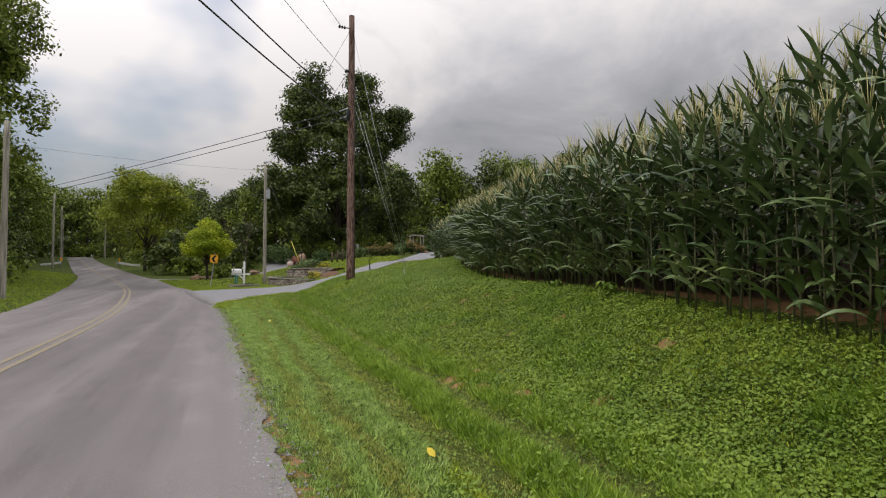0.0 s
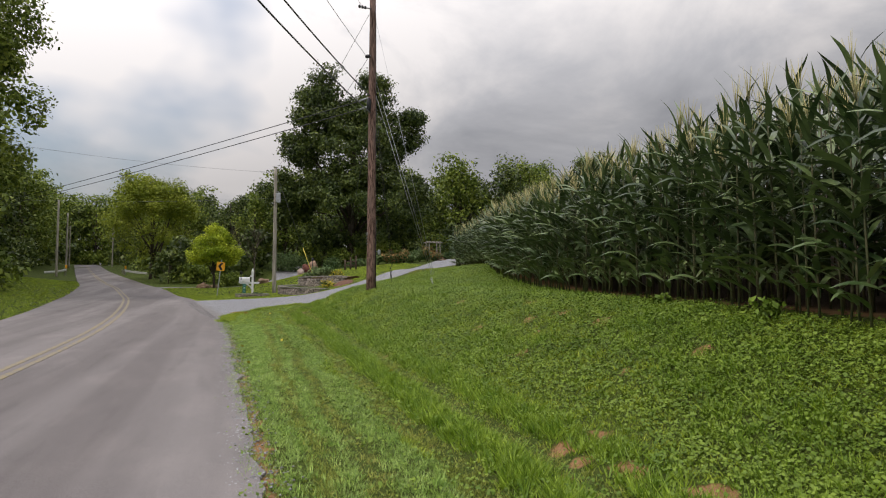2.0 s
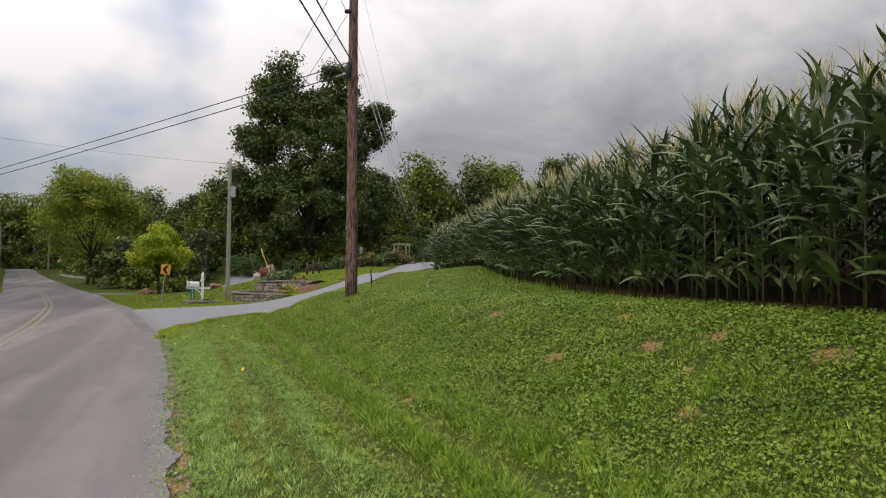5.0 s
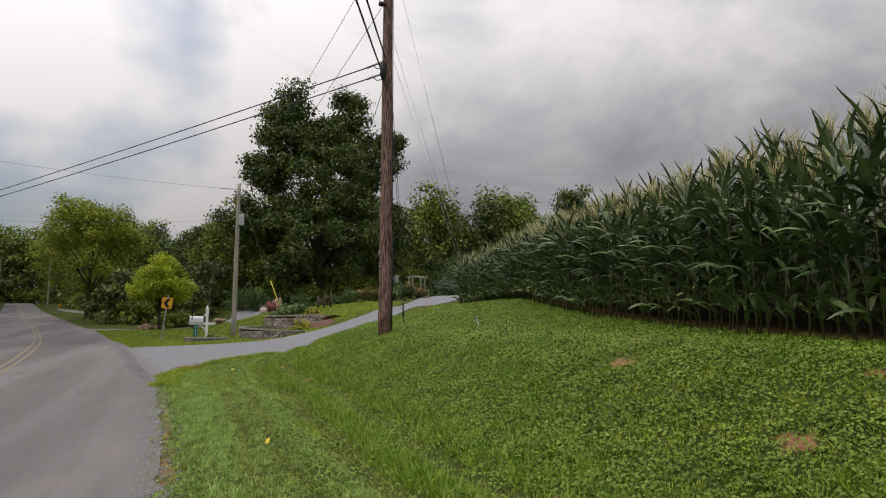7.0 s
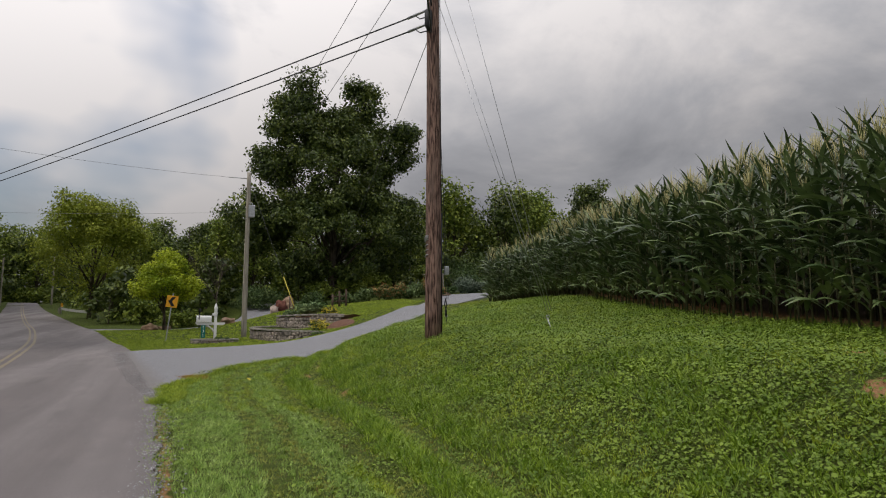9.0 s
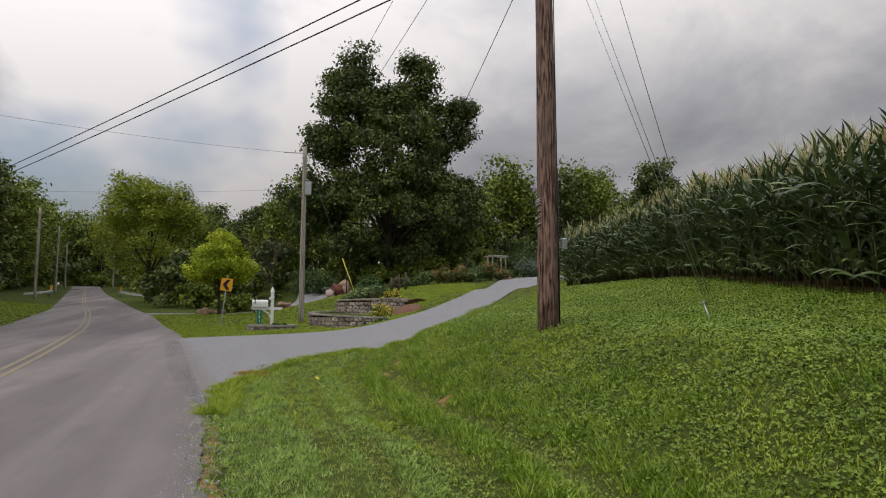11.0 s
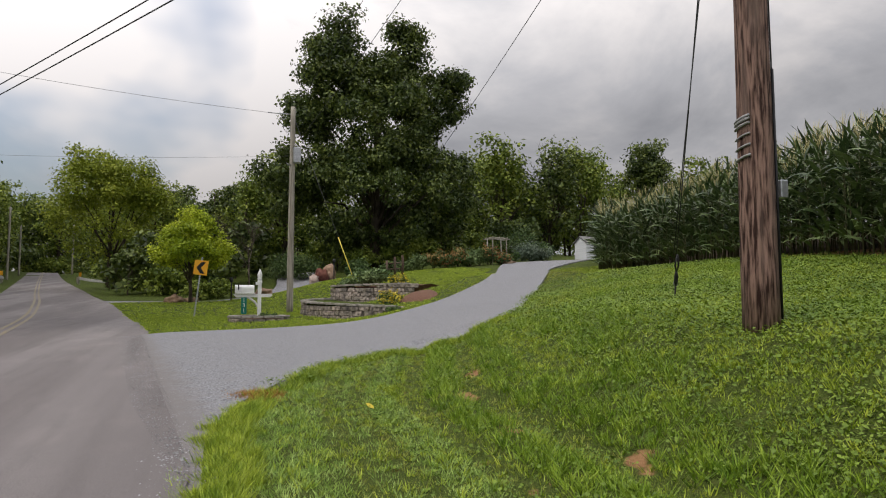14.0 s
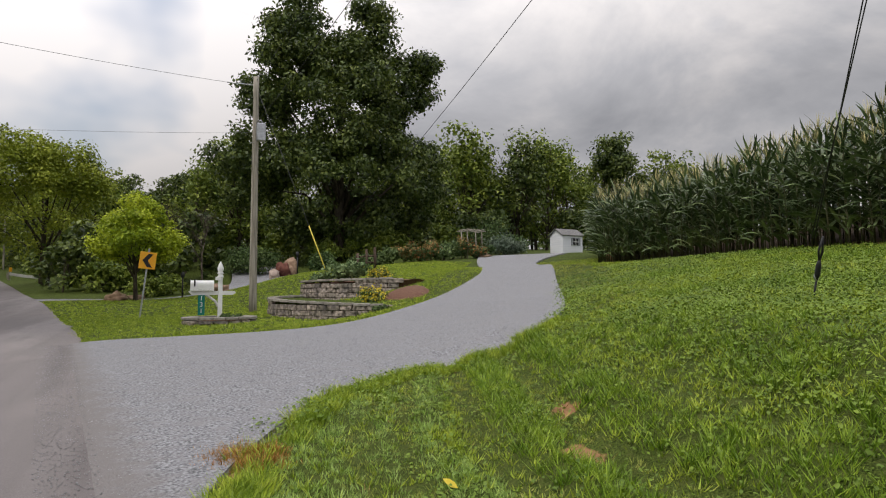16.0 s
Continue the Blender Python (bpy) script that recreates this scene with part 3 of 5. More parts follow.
for row in range(0, 14):
    y = 39.0 if row == 0 else (-5.0 if row < 6 else 6.0)
    while y < 50.5:
        x = float(corn_edge(y)) + 0.12 + row * 0.72 + rng.normal(0, 0.05)
        if row < 2:
            src = near_kinds[int(rng.integers(len(near_kinds)))]
        else:
            stock = far_kinds if row < 6 else back_kinds
            src = stock[int(rng.integers(len(stock)))]
        a, s = radians(across(y) + rng.normal(0, 32)), rng.uniform(0.93, 1.07)
        R = np.array([[math.cos(a), -math.sin(a), 0], [math.sin(a), math.cos(a), 0], [0, 0, 1]]) * s
        o = np.array([x, y, float(land(x, y)) - 0.02])
        for i in range(3):
            batches[i].append((src[i][0] @ R.T + o, src[i][1]))
        g = float(corn_edge(y + 0.1) - corn_edge(y)) / 0.1
        y += rng.uniform(0.13, 0.22) * (0.8 if row < 2 else 1.3 if row < 5 else 3.1) / math.sqrt(1 + g * g)
field = tagged(new("corn_field"), "dense tall green corn with straw tassels", "corn field", kind="stuff")
for nm, bt, mt in zip(("stalks", "leaves", "tassels"), batches, (CORN_STALK, CORN_LEAF, TASSEL)):
    part_np(nm, join(bt), mt, field, "", nm != "tassels")


# ---- trees ----
def leaf_cloud(rng, centres, radii, count, size, flat=0.75):
    """Folded leaves strewn over many uneven clumps."""
    w = radii**2
    pick = rng.choice(len(centres), count, p=w / w.sum())
    d = rng.normal(size=(count, 3))
    d /= np.linalg.norm(d, axis=1)[:, None]
    r = radii[pick] * rng.uniform(0.2, 1.0, count) ** 0.5 * rng.uniform(0.7, 1.45, count)
    c = centres[pick] + d * r[:, None] * np.array([1, 1, flat])
    nrm = d * 0.7 + rng.normal(size=(count, 3)) * 0.6 + np.array([0, 0, 0.5])
    nrm /= np.linalg.norm(nrm, axis=1)[:, None]
    u = np.cross(nrm, rng.normal(size=(count, 3)))
    u /= np.linalg.norm(u, axis=1)[:, None]
    w2 = np.cross(nrm, u)
    s = size * rng.uniform(0.6, 1.3, count)[:, None]
    V = np.stack([c - u * s * 0.5, c + w2 * s * 0.3 + nrm * s * 0.1, c + u * s * 0.55, c - w2 * s * 0.3 + nrm * s * 0.1], 1)
    return V.reshape(-1, 3), np.arange(count * 4).reshape(-1, 4)


def crown_clumps(rng, count, masses, spread):
    """Clump centres over a few egg-shaped masses (x, y, z, radius, half-height, share)."""
    C = []
    share = np.array([q[5] for q in masses], float)
    for k in rng.choice(len(masses), count, p=share / share.sum()):
        mx, my, mz, r, hz, _ = masses[k]
        d = rng.normal(size=3)
        d /= np.linalg.norm(d)
        C.append(np.array([mx, my, mz]) + d * rng.uniform(0.3, 1.0) ** 0.45 * np.array([r, r, hz]) * 0.88)
    return np.array(C)


def tree(name, label, height, bole, spread, clumps, leaves, leaf, mat, seed, trunk_r=0.25, clump=0.24, masses=None, forks=1, flat=0.75):
    rng = np.random.default_rng(seed)
    ob = thing(name, 0, 0, 0, label, "tree")
    mid, hz = (height + bole) / 2, (height - bole) / 2
    if not masses:
        masses = [(0, 0, bole + hz * 0.8, spread, hz * 0.8, 3)]
        for k in range(3):
            a = rng.uniform(0, 6.28)
            masses.append((math.cos(a) * spread * 0.4, math.sin(a) * spread * 0.4, bole + hz * rng.uniform(1.2, 1.6), spread * 0.5, hz * 0.42, 1))
    C = crown_clumps(rng, clumps, masses, spread)
    rad = clump * spread * rng.uniform(0.55, 1.25, clumps)
    lean = rng.uniform(-0.05, 0.05, 2) * height
    wood = [tube([(0, 0, -0.3), (lean[0] * 0.1, lean[1] * 0.1, bole * 0.5), (lean[0] * 0.5, lean[1] * 0.5, mid), (lean[0], lean[1], mid + hz * 0.7)],
                 [trunk_r * 1.3, trunk_r, trunk_r * 0.6, trunk_r * 0.15], 10)]
    for k in range(16):
        c = C[int(rng.integers(clumps))]
        z0 = max(0.3, bole * 0.8) + rng.uniform(0, 0.45) * (max(c[2], bole) - bole)
        p0 = np.array([lean[0] * 0.3, lean[1] * 0.3, min(z0, c[2])])
        pm = (p0 + c) / 2 + np.array([0, 0, rng.uniform(0, 0.08) * height])
        wood.append(tube([p0, pm, c], [trunk_r * 0.42, trunk_r * 0.25, trunk_r * 0.06], 6))
    for k in range(forks - 1):
        a = rng.uniform(0, 6.28)
        wood.append(tube([(math.cos(a) * 0.5, math.sin(a) * 0.5, -0.3), (math.cos(a) * 0.9, math.sin(a) * 0.9, bole), (math.cos(a) * spread * 0.4, math.sin(a) * spread * 0.4, mid)],
                         [trunk_r * 0.8, trunk_r * 0.6, trunk_r * 0.2], 8))
    part_np("trunk", join(wood), BARK, ob, "", True)
    part_np("crown", leaf_cloud(rng, C, rad, leaves, leaf, flat), mat, ob)
    return ob


def bare_tree(label, height, seed, radius):
    """A leafless tree of forking limbs."""
    rng = np.random.default_rng(seed)
    ob = thing("bare_tree", 0, 0, 0, label, "tree")
    wood = []

    def grow(p, d, length, r, depth):
        q = p + d * length
        wood.append(tube([p, (p + q) / 2 + rng.normal(0, 0.03, 3) * length, q], [r, r * 0.85, r * 0.65], 5))
        if depth:
            for k in range(3):
                e = d + rng.normal(0, 0.42, 3) + np.array([0, 0, 0.12])
                grow(q if k else p + d * length * 0.7, e / np.linalg.norm(e), length * rng.uniform(0.6, 0.8), r * 0.6, depth - 1)

    grow(np.array([0, 0, -0.2]), np.array([0, 0, 1.0]), height * 0.32, radius, 5)
    part_np("bare_crown", join(wood), BARK, ob, "", True)
    return ob


def plant_at(ob, x, y, s=1.0, rz=0.0, copy=True, sink=0.1, sz=None):
    m = pose(x, y, float(land(x, y)) - sink, 0, 0, rz) @ Matrix.Diagonal((s, s, sz or s, 1))
    if copy:
        return copy_thing(ob, m)
    ob.matrix_basis = m
    return ob


BIG = [(0.2, 0, 5.8, 8.4, 5.0, 7.0), (0.2, 0, 11.0, 6.9, 4.6, 5.4), (-3.9, 0, 15.8, 2.9, 3.2, 1.9), (-3.2, -0.4, 18.2, 2.0, 2.4, 0.9), (2.3, 0.4, 15.6, 3.2, 3.2, 2.0), (2.5, 0, 18.4, 2.0, 2.2, 0.8),
       (6.0, 0, 14.3, 2.5, 2.7, 1.3), (7.2, 0, 16.0, 1.3, 1.0, 0.3), (7.9, 0, 13.9, 1.0, 0.6, 0.15), (-0.6, 0, 15.2, 2.8, 2.9, 1.3), (-7.6, 0, 6.6, 2.2, 3.4, 1.1), (-5.9, 0, 11.6, 2.0, 1.9, 0.9), (7.2, 0, 7.6, 2.4, 3.6, 1.2)]
big = tree("walnut_tree", "large dark green broad-leaved tree behind the garden", 20.0, 2.0, 8.0, 430, 104000, 0.31, LEAF_OAK, 5, 0.42, 0.16, BIG, flat=0.62)
plant_at(big, 12.1, 66, 0.91, copy=False, sz=0.965)
lime = tree("ornamental_tree", "small round tree with lime-yellow leaves on the lawn", 5.0, 1.3, 2.5, 150, 17000, 0.15, LEAF_LIME, 8, 0.09, 0.16, [(0, 0, 2.75, 2.35, 0.9, 3), (0, 0, 3.6, 1.75, 1.0, 2.2), (0.1, 0, 4.5, 0.9, 0.7, 0.6)])
plant_at(lime, -0.75, 53.4, copy=False)
woods = [tree("woodland_tree", "tall dense green woodland tree", 14.5 + 0.6 * k, 0.8, 4.8 + 0.3 * k, 130, 3600, 0.49, LEAF_OAK if k == 0 else LEAF_WOOD, 20 + k, 0.22, 0.24) for k in range(5)]
soft = tree("roadside_tree", "pale green feathery roadside tree with several stems", 15.0, 2.6, 6.4, 150, 30000, 0.25, LEAF_SOFT, 31, 0.18, 0.19, forks=4)
plant_at(soft, -7.6, 76, 0.86, copy=False, sz=0.84)
side_tree = tree("roadside_tree", "green broad-leaved tree overhanging the road verge", 17.0, 1.6, 5.4, 130, 34000, 0.24, LEAF_WOOD, 41, 0.26, 0.18)
plant_at(side_tree, -13.95, 39, copy=False)
round_tree = tree("field_tree", "dark round tree beyond the corn field", 15.5, 2.5, 4.8, 70, 9000, 0.4, LEAF_OAK, 43, 0.25, 0.22)
plant_at(round_tree, 50.3, 81, 1.0, copy=False)
thicket = [tree("thicket_bush", "dense dark green undergrowth at the wood's edge", 3.4 + 0.5 * k, 0.0, 2.6, 44, 1350, 0.42, LEAF_OAK if k else LEAF_WOOD, 60 + k, 0.06, 0.26) for k in range(2)]
places, low = [], []
rng = np.random.default_rng(23)
for y in np.arange(46, 146, 7.0):          # along the road's left side
    places.append((float(road_mid(y)) - 11.5 + rng.uniform(-1.5, 0.5), y, 0.92 if y < 80 else 1.0))
    if y < 82:
        places.append((float(road_mid(y)) - 18 + rng.uniform(-2, 2), y + 3, 0.8))
    low.append((float(road_mid(y)) - 8.2 + rng.uniform(-0.8, 0.5), y, 0.8))
    low.append((float(road_mid(y)) - 9.5 + rng.uniform(-0.8, 0.5), y + 3.5, 1.0))
for y in np.arange(22, 46, 6.0):
    places.append((-20 + rng.uniform(-2, 2), y, 0.9))
    low.append((-12.0 + rng.uniform(-1, 0.5), y + 2, 1.0))
for y in np.arange(92, 170, 7.5):          # right side beyond the house drive
    places.append((float(road_mid(y)) + 8.5 + rng.uniform(-1, 2), y, 0.66 if y < 104 else 0.9))
    low.append((float(road_mid(y)) + 6.5, y + 1, 0.9))
for x in np.arange(-4, 60, 5.6):           # behind the house and garden
    places.append((x, 94 + rng.uniform(-3, 3) - 0.2 * x, 0.72 if x < 24 else 0.84))
    low.append((x + 1.5, 84 + rng.uniform(-3, 3) - 0.1 * x, 1.1))
    low.append((x - 1.5, 82 + rng.uniform(-3, 3) - 0.1 * x, 1.1))
for x in np.arange(3, 12, 5.0):
    places.append((x, 84 + rng.uniform(-2, 2), 0.64))
for x in np.arange(-60, -12, 6.0):         # closing the road's far end
    places.append((x, 174 + rng.uniform(-3, 3), 1.2))
low += [(x + rng.uniform(-0.4, 0.4), 60.6 + rng.uniform(-0.6, 0.8), 0.5) for x in np.arange(-0.6, 1.6, 1.1)]
low += [(x, 65 + rng.uniform(-1, 1), 0.9) for x in np.arange(-5, 2, 2.2)]
for y in np.arange(96, 168, 6.0):          # woods closing over the road
    places.append((float(road_mid(y)) - 8.4 + rng.uniform(-0.5, 0.5), y, 0.82))
for x in np.arange(-50, 0, 4.2):
    places.append((x, 180 + rng.uniform(-2, 2), 1.2))

low += [(x, 72 + rng.uniform(-1, 2), 1.0) for x in np.arange(9, 30, 2.4)]
low += [(-3.5, 69, 1.1), (-0.5, 70, 1.2), (2.0, 69, 1.2)]
places += [(-1.5, 73, 0.54), (3.0, 76, 0.62), (-4.5, 82, 0.6), (6.5, 78, 0.66), (0.5, 80, 0.62)]
low += [(x, 169 + rng.uniform(-1, 1), 1.8) for x in np.arange(-58, -14, 2.8)]
places += [(28, 76, 0.84), (33.5, 76, 0.92), (38.5, 78, 0.78), (24, 79, 0.76), (43, 80, 0.62), (30.5, 79, 0.8), (21, 77, 0.7)]
low += [(9.3, 66.5, 0.8), (10.8, 65, 0.7), (13.4, 64.4, 0.75), (15.6, 64.8, 0.8), (17.8, 66.2, 0.9)]
places += [(22, 74, 0.48), (27, 80, 0.58), (34, 78, 0.52)]
for stock, spots in ((woods, places), (thicket, low)):
    used = set()
    for x, y, s in spots:
        k = int(rng.integers(len(stock)))
        plant_at(stock[k], x, y, s * rng.uniform(0.94, 1.14), rng.uniform(0, 360), copy=k in used)
        used.add(k)
belt = np.random.default_rng(91)
n = 600
a = belt.uniform(-0.62, 0.75, n)
dist = belt.uniform(125, 190, n)
C = np.stack([np.sin(a) * dist, np.cos(a) * dist, belt.uniform(0, 1, n) ** 1.2 * 10 + 2], 1)
C[:, 2] += land(C[:, 0], C[:, 1]) * 0.8
keep = np.abs(C[:, 0] - road_mid(C[:, 1])) > 6
keep |= C[:, 1] > 174
far_woods = tagged(new("far_woods", mesh_of("far_woods", *leaf_cloud(belt, C[keep], np.full(keep.sum(), 3.6), 24000, 1.0), LEAF_OAK)), "dense dark green distant woods", "woods", kind="stuff")
plant_at(bare_tree("leafless grey tree above the roadside wood", 15.0, 3, 0.16), -21.5, 58, copy=False)
plant_at(bare_tree("small leafless grey tree beside the second driveway", 6.5, 6, 0.06), 2.4, 59.5, copy=False)
plant_at(bare_tree("leafless grey tree behind the garden wood", 15.0, 9, 0.14), 38, 80, copy=False)


# ---- poles and wires ----
def utility_pole(x, y, height, r0, r1, mat, label, sides=14):
    z = float(land(x, y))
    ob = thing("utility_pole", x, y, z, label, "utility pole")
    zz = np.linspace(-0.3, height, 14)
    q = np.array([noise.noise((x, y, h * 0.7)) for h in zz]) * 0.012
    part_np("pole", tube(np.stack([q, q[::-1], zz], 1), np.linspace(r0, r1, 14), sides), mat, ob, "", True)
    return ob


def wire(name, a, b, sag, radius, mat, label, n=22):
    a, b = np.array(a, float), np.array(b, float)
    t = np.linspace(0, 1, n)[:, None]
    p = a + (b - a) * t - np.array([0, 0, 1.0]) * (4 * sag * t * (1 - t))
    return tagged(new(name, mesh_of(name, *tube(p, radius, 6), mat, True)), label, "wire")


def rod(a, b, r, sides=8):
    return tube([a, b], [r, r], sides)


STRAP = material("dull_band", (0.24, 0.24, 0.24), (0.36, 0.36, 0.36), 20.0, 0.6, metal=0.3)
P1 = (4.78, 23.45)
P1Z = float(land(*P1))
pole1 = utility_pole(*P1, 10.25, 0.165, 0.105, POLE_WOOD, "tall brown weathered wooden utility pole on the verge")
# brackets: heights over the pole's foot, pointing towards the back spans and the road
back_dir = np.array([-0.41, -0.91, 0.0])
left_dir = np.array([-0.54, 0.84, 0.0])
for h, reach in ((9.75, 0.75), (8.1, 0.35)):
    a = np.array([0, 0, h])
    end = a + (back_dir * 0.6 + np.array([-0.5, 0.1, 0])) * reach + np.array([0, 0, -0.12])
    br = part_np("bracket", rod(a, end, 0.022), STEEL, pole1, "steel stand-off bracket")
    for k in (0.55, 0.75, 0.95):
        c = a + (end - a) * k
        part_np("insulator", tube([c - np.array([0, 0, 0.05]), c, c + np.array([0, 0, 0.06])], [0.03, 0.05, 0.02], 8), BLACK, br, "dark insulator")
for h in (6.66, 6.36):
    part_np("dead_end_clamp", rod(left_dir * 0.1 + np.array([0, 0, h]), left_dir * 0.65 + np.array([0, 0, h - 0.04]), 0.028), STEEL, pole1, "steel cable clamp")
    part_np("drip_loop", tube([left_dir * 0.5 + np.array([0, 0, h]), left_dir * 0.36 + np.array([0, -0.05, h - 0.16]), left_dir * 0.1 + np.array([0, -0.1, h - 0.2])], 0.012, 6), WIRE, pole1, "black looped cable")
part_np("splice_box", tube([(-0.13, -0.08, 6.1), (-0.14, -0.09, 6.2), (-0.14, -0.09, 6.5), (-0.13, -0.08, 6.58)], [0.03, 0.075, 0.075, 0.03], 10), BLACK, pole1, "black cable splice case")
for h, r_ in ((1.93, 0.014), (1.9, 0.014), (1.86, 0.014), (1.76, 0.01), (1.66, 0.01), (1.56, 0.013)):
    arc = [(0.163 * math.cos(q), 0.163 * math.sin(q), h + 0.02 * math.sin(q * 2)) for q in np.linspace(radians(138), radians(208), 7)]
    part_np("strap", tube(arc, r_, 6), STRAP, pole1, "pale grey metal band")
part_np("cable_guard", tube([(0.128, -0.104, -0.05), (0.128, -0.104, 2.4)], 0.013, 8), BLACK, pole1, "black ground-wire moulding")
part_np("ground_wire", tube([(0.125, -0.1, 2.4), (0.115, -0.095, 5.0), (0.1, -0.085, 9.4)], 0.008, 6), WIRE, pole1, "thin black down-lead")
part("tag_box", box(0.25, -0.06, 1.28, 0.09, 0.06, 0.17, 0, 0.008), STEEL, pole1, "small grey box on a bracket")
part_np("tag_bracket", rod((0.12, -0.04, 1.3), (0.24, -0.06, 1.3), 0.01), STEEL, pole1)

P2 = (3.0, 43.6)
P2Z = float(land(*P2))
pole2 = utility_pole(*P2, 8.05, 0.13, 0.095, GREY_WOOD, "slim grey utility pole with a box beside the garden")
part_np("crossarm", rod((-0.95, 0.05, 7.75), (0.05, 0, 7.75), 0.022), STEEL, pole2, "thin side arm at the top")
part("transformer_box", box(0.16, -0.12, 6.1, 0.3, 0.22, 0.62, 0, 0.03), STEEL, pole2, "grey metal equipment box")
part_np("box_arm", tube([(0.0, -0.05, 5.75), (-0.18, -0.12, 5.7), (-0.22, -0.12, 5.78)], 0.018, 6), STEEL, pole2)
part_np("box_arm", tube([(0.0, -0.05, 6.55), (0.18, -0.12, 6.5), (0.22, -0.12, 6.42)], 0.018, 6), STEEL, pole2)
for x, y, h in ((-7.85, 28.55, 7.0), (-17.3, 80, 8.4), (-20.9, 101, 8.2), (-25.6, 125, 7.7), (-19.4, 128, 7.7)):
    utility_pole(x, y, h, 0.13, 0.1, GREY_WOOD, "bare silver-grey pole on the far verge")


def on_pole1(h, off=(0, 0)):
    return (P1[0] + off[0], P1[1] + off[1], P1Z + h)


for h in (6.66, 6.36):
    wire("overhead_cable", on_pole1(h - 0.04, left_dir[:2] * 0.65), (-20.5, 62.6, P1Z + h - 0.55), 0.2, 0.015, WIRE, "thick dark cable crossing the road")
for h, off in ((6.62, (-0.1, -0.15)), (6.05, (-0.1, -0.15))):
    wire("overhead_cable", on_pole1(h, off), (-8.3, -6.2, P1Z + h - 0.6), 0.75, 0.019, WIRE, "dark cable along the road verge")
for h, off in ((9.62, (-0.45, -0.35)), (8.0, (-0.25, -0.15))):
    wire("overhead_wire", on_pole1(h, off), (-9.0, -7.0, P1Z + h - 0.4), 0.6, 0.009, WIRE_LIGHT, "thin pale overhead wire")
wire("overhead_wire", on_pole1(9.6, (-0.1, 0.1)), (P2[0], P2[1], P2Z + 7.9), 0.25, 0.008, WIRE, "thin wire between the two poles")
wire("overhead_wire", on_pole1(8.1, (-0.1, 0.1)), (P2[0], P2[1], P2Z + 6.4), 0.25, 0.008, WIRE, "thin wire between the two poles")
wire("service_wire", on_pole1(6.2, (0, 0.1)), (12.6, 74.0, 6.0), 1.0, 0.008, WIRE, "dark service wire running to the house")
wire("overhead_wire", (P2[0] - 0.9, P2[1] + 0.05, P2Z + 7.75), (-17.0, 41.5, 9.8), 0.35, 0.007, WIRE_LIGHT, "pale wire crossing over the road")
wire("overhead_wire", (P2[0] - 0.1, P2[1] + 0.05, P2Z + 6.1), (-17.0, 46.0, 6.6), 0.3, 0.005, WIRE_LIGHT, "pale wire crossing over the road")
A1, A2 = (6.2, 26.2), (6.55, 22.1)
A1Z, A2Z = float(land(*A1)), float(land(*A2))
for h, k in ((6.6, 0.0), (7.2, 0.05)):
    wire("guy_wire", on_pole1(h, (0.05, 0.1)), (A1[0] + k, A1[1], A1Z + 0.62), 0.0, 0.007, WIRE, "taut dark guy wire of the pole", 3)
for h, k in ((9.4, 0.05), (7.3, 0.0), (6.8, -0.05)):
    wire("guy_wire", on_pole1(h, (0.1, 0)), (A2[0] + k, A2[1] + 0.06, A2Z + 0.34), 0.0, 0.006, STEEL, "taut steel guy wire of the pole", 3)


def anchor(x, y, dark, toward):
    """An anchor rod with its eye, grip and insulator."""
    ob = thing("guy_anchor", x, y, float(land(x, y)), "dark guy anchor rod with strain insulator in the grass" if dark else "steel guy anchor rod in the grass", "guy anchor")
    d = Vector(toward).normalized()
    part_np("anchor_rod", rod(d * -0.2, d * 0.22, 0.012), BLACK if dark else STEEL, ob)
    part_np("anchor_eye", tube([d * 0.2 + Vector((math.cos(a) * 0.035, 0, math.sin(a) * 0.035 + 0.03)) for a in np.linspace(0, 6.28, 9)], 0.01, 5), STEEL, ob)
    if dark:
        part_np("insulator", tube([d * 0.2, d * 0.25, d * 0.36, d * 0.42], [0.012, 0.028, 0.026, 0.012], 8), BLACK, ob, "black strain insulator")
        part_np("grip", tube([d * 0.4, d * 0.5 + Vector((0.03, 0, 0)), d * 0.66], [0.012, 0.012, 0.012], 6), BLACK, ob)
        part_np("grip", tube([d * 0.4, d * 0.5 + Vector((-0.03, 0, 0)), d * 0.66], [0.012, 0.012, 0.012], 6), BLACK, ob)
    return ob


anchor(*A1, True, (P1[0] - A1[0], P1[1] - A1[1], 9.0))
anchor(*A2, False, (P1[0] - A2[0], P1[1] - A2[1], 7.0))
A3 = (5.35, 42.4)
wire("guy_wire", (P2[0] + 0.05, P2[1], P2Z + 7.6), (A3[0], A3[1], 1.85), 0.0, 0.01, WIRE, "dark guy wire of the slim pole", 3)
YEL_PLASTIC = material("yellow_plastic", (0.62, 0.50, 0.06), (0.70, 0.58, 0.10), 6.0, 0.5)
g0, g1 = Vector((A3[0], A3[1], 1.85)), Vector((P2[0] + 0.05, P2[1], P2Z + 7.6))
gd = (g1 - g0).normalized()
tagged(new("guy_guard", mesh_of("guy_guard", *tube([g0 - gd * 0.25, g0 + gd * 1.1, g0 + gd * 2.1], 0.021, 8), YEL_PLASTIC, True)), "bright yellow plastic sleeve on the guy wire", "guy guard")

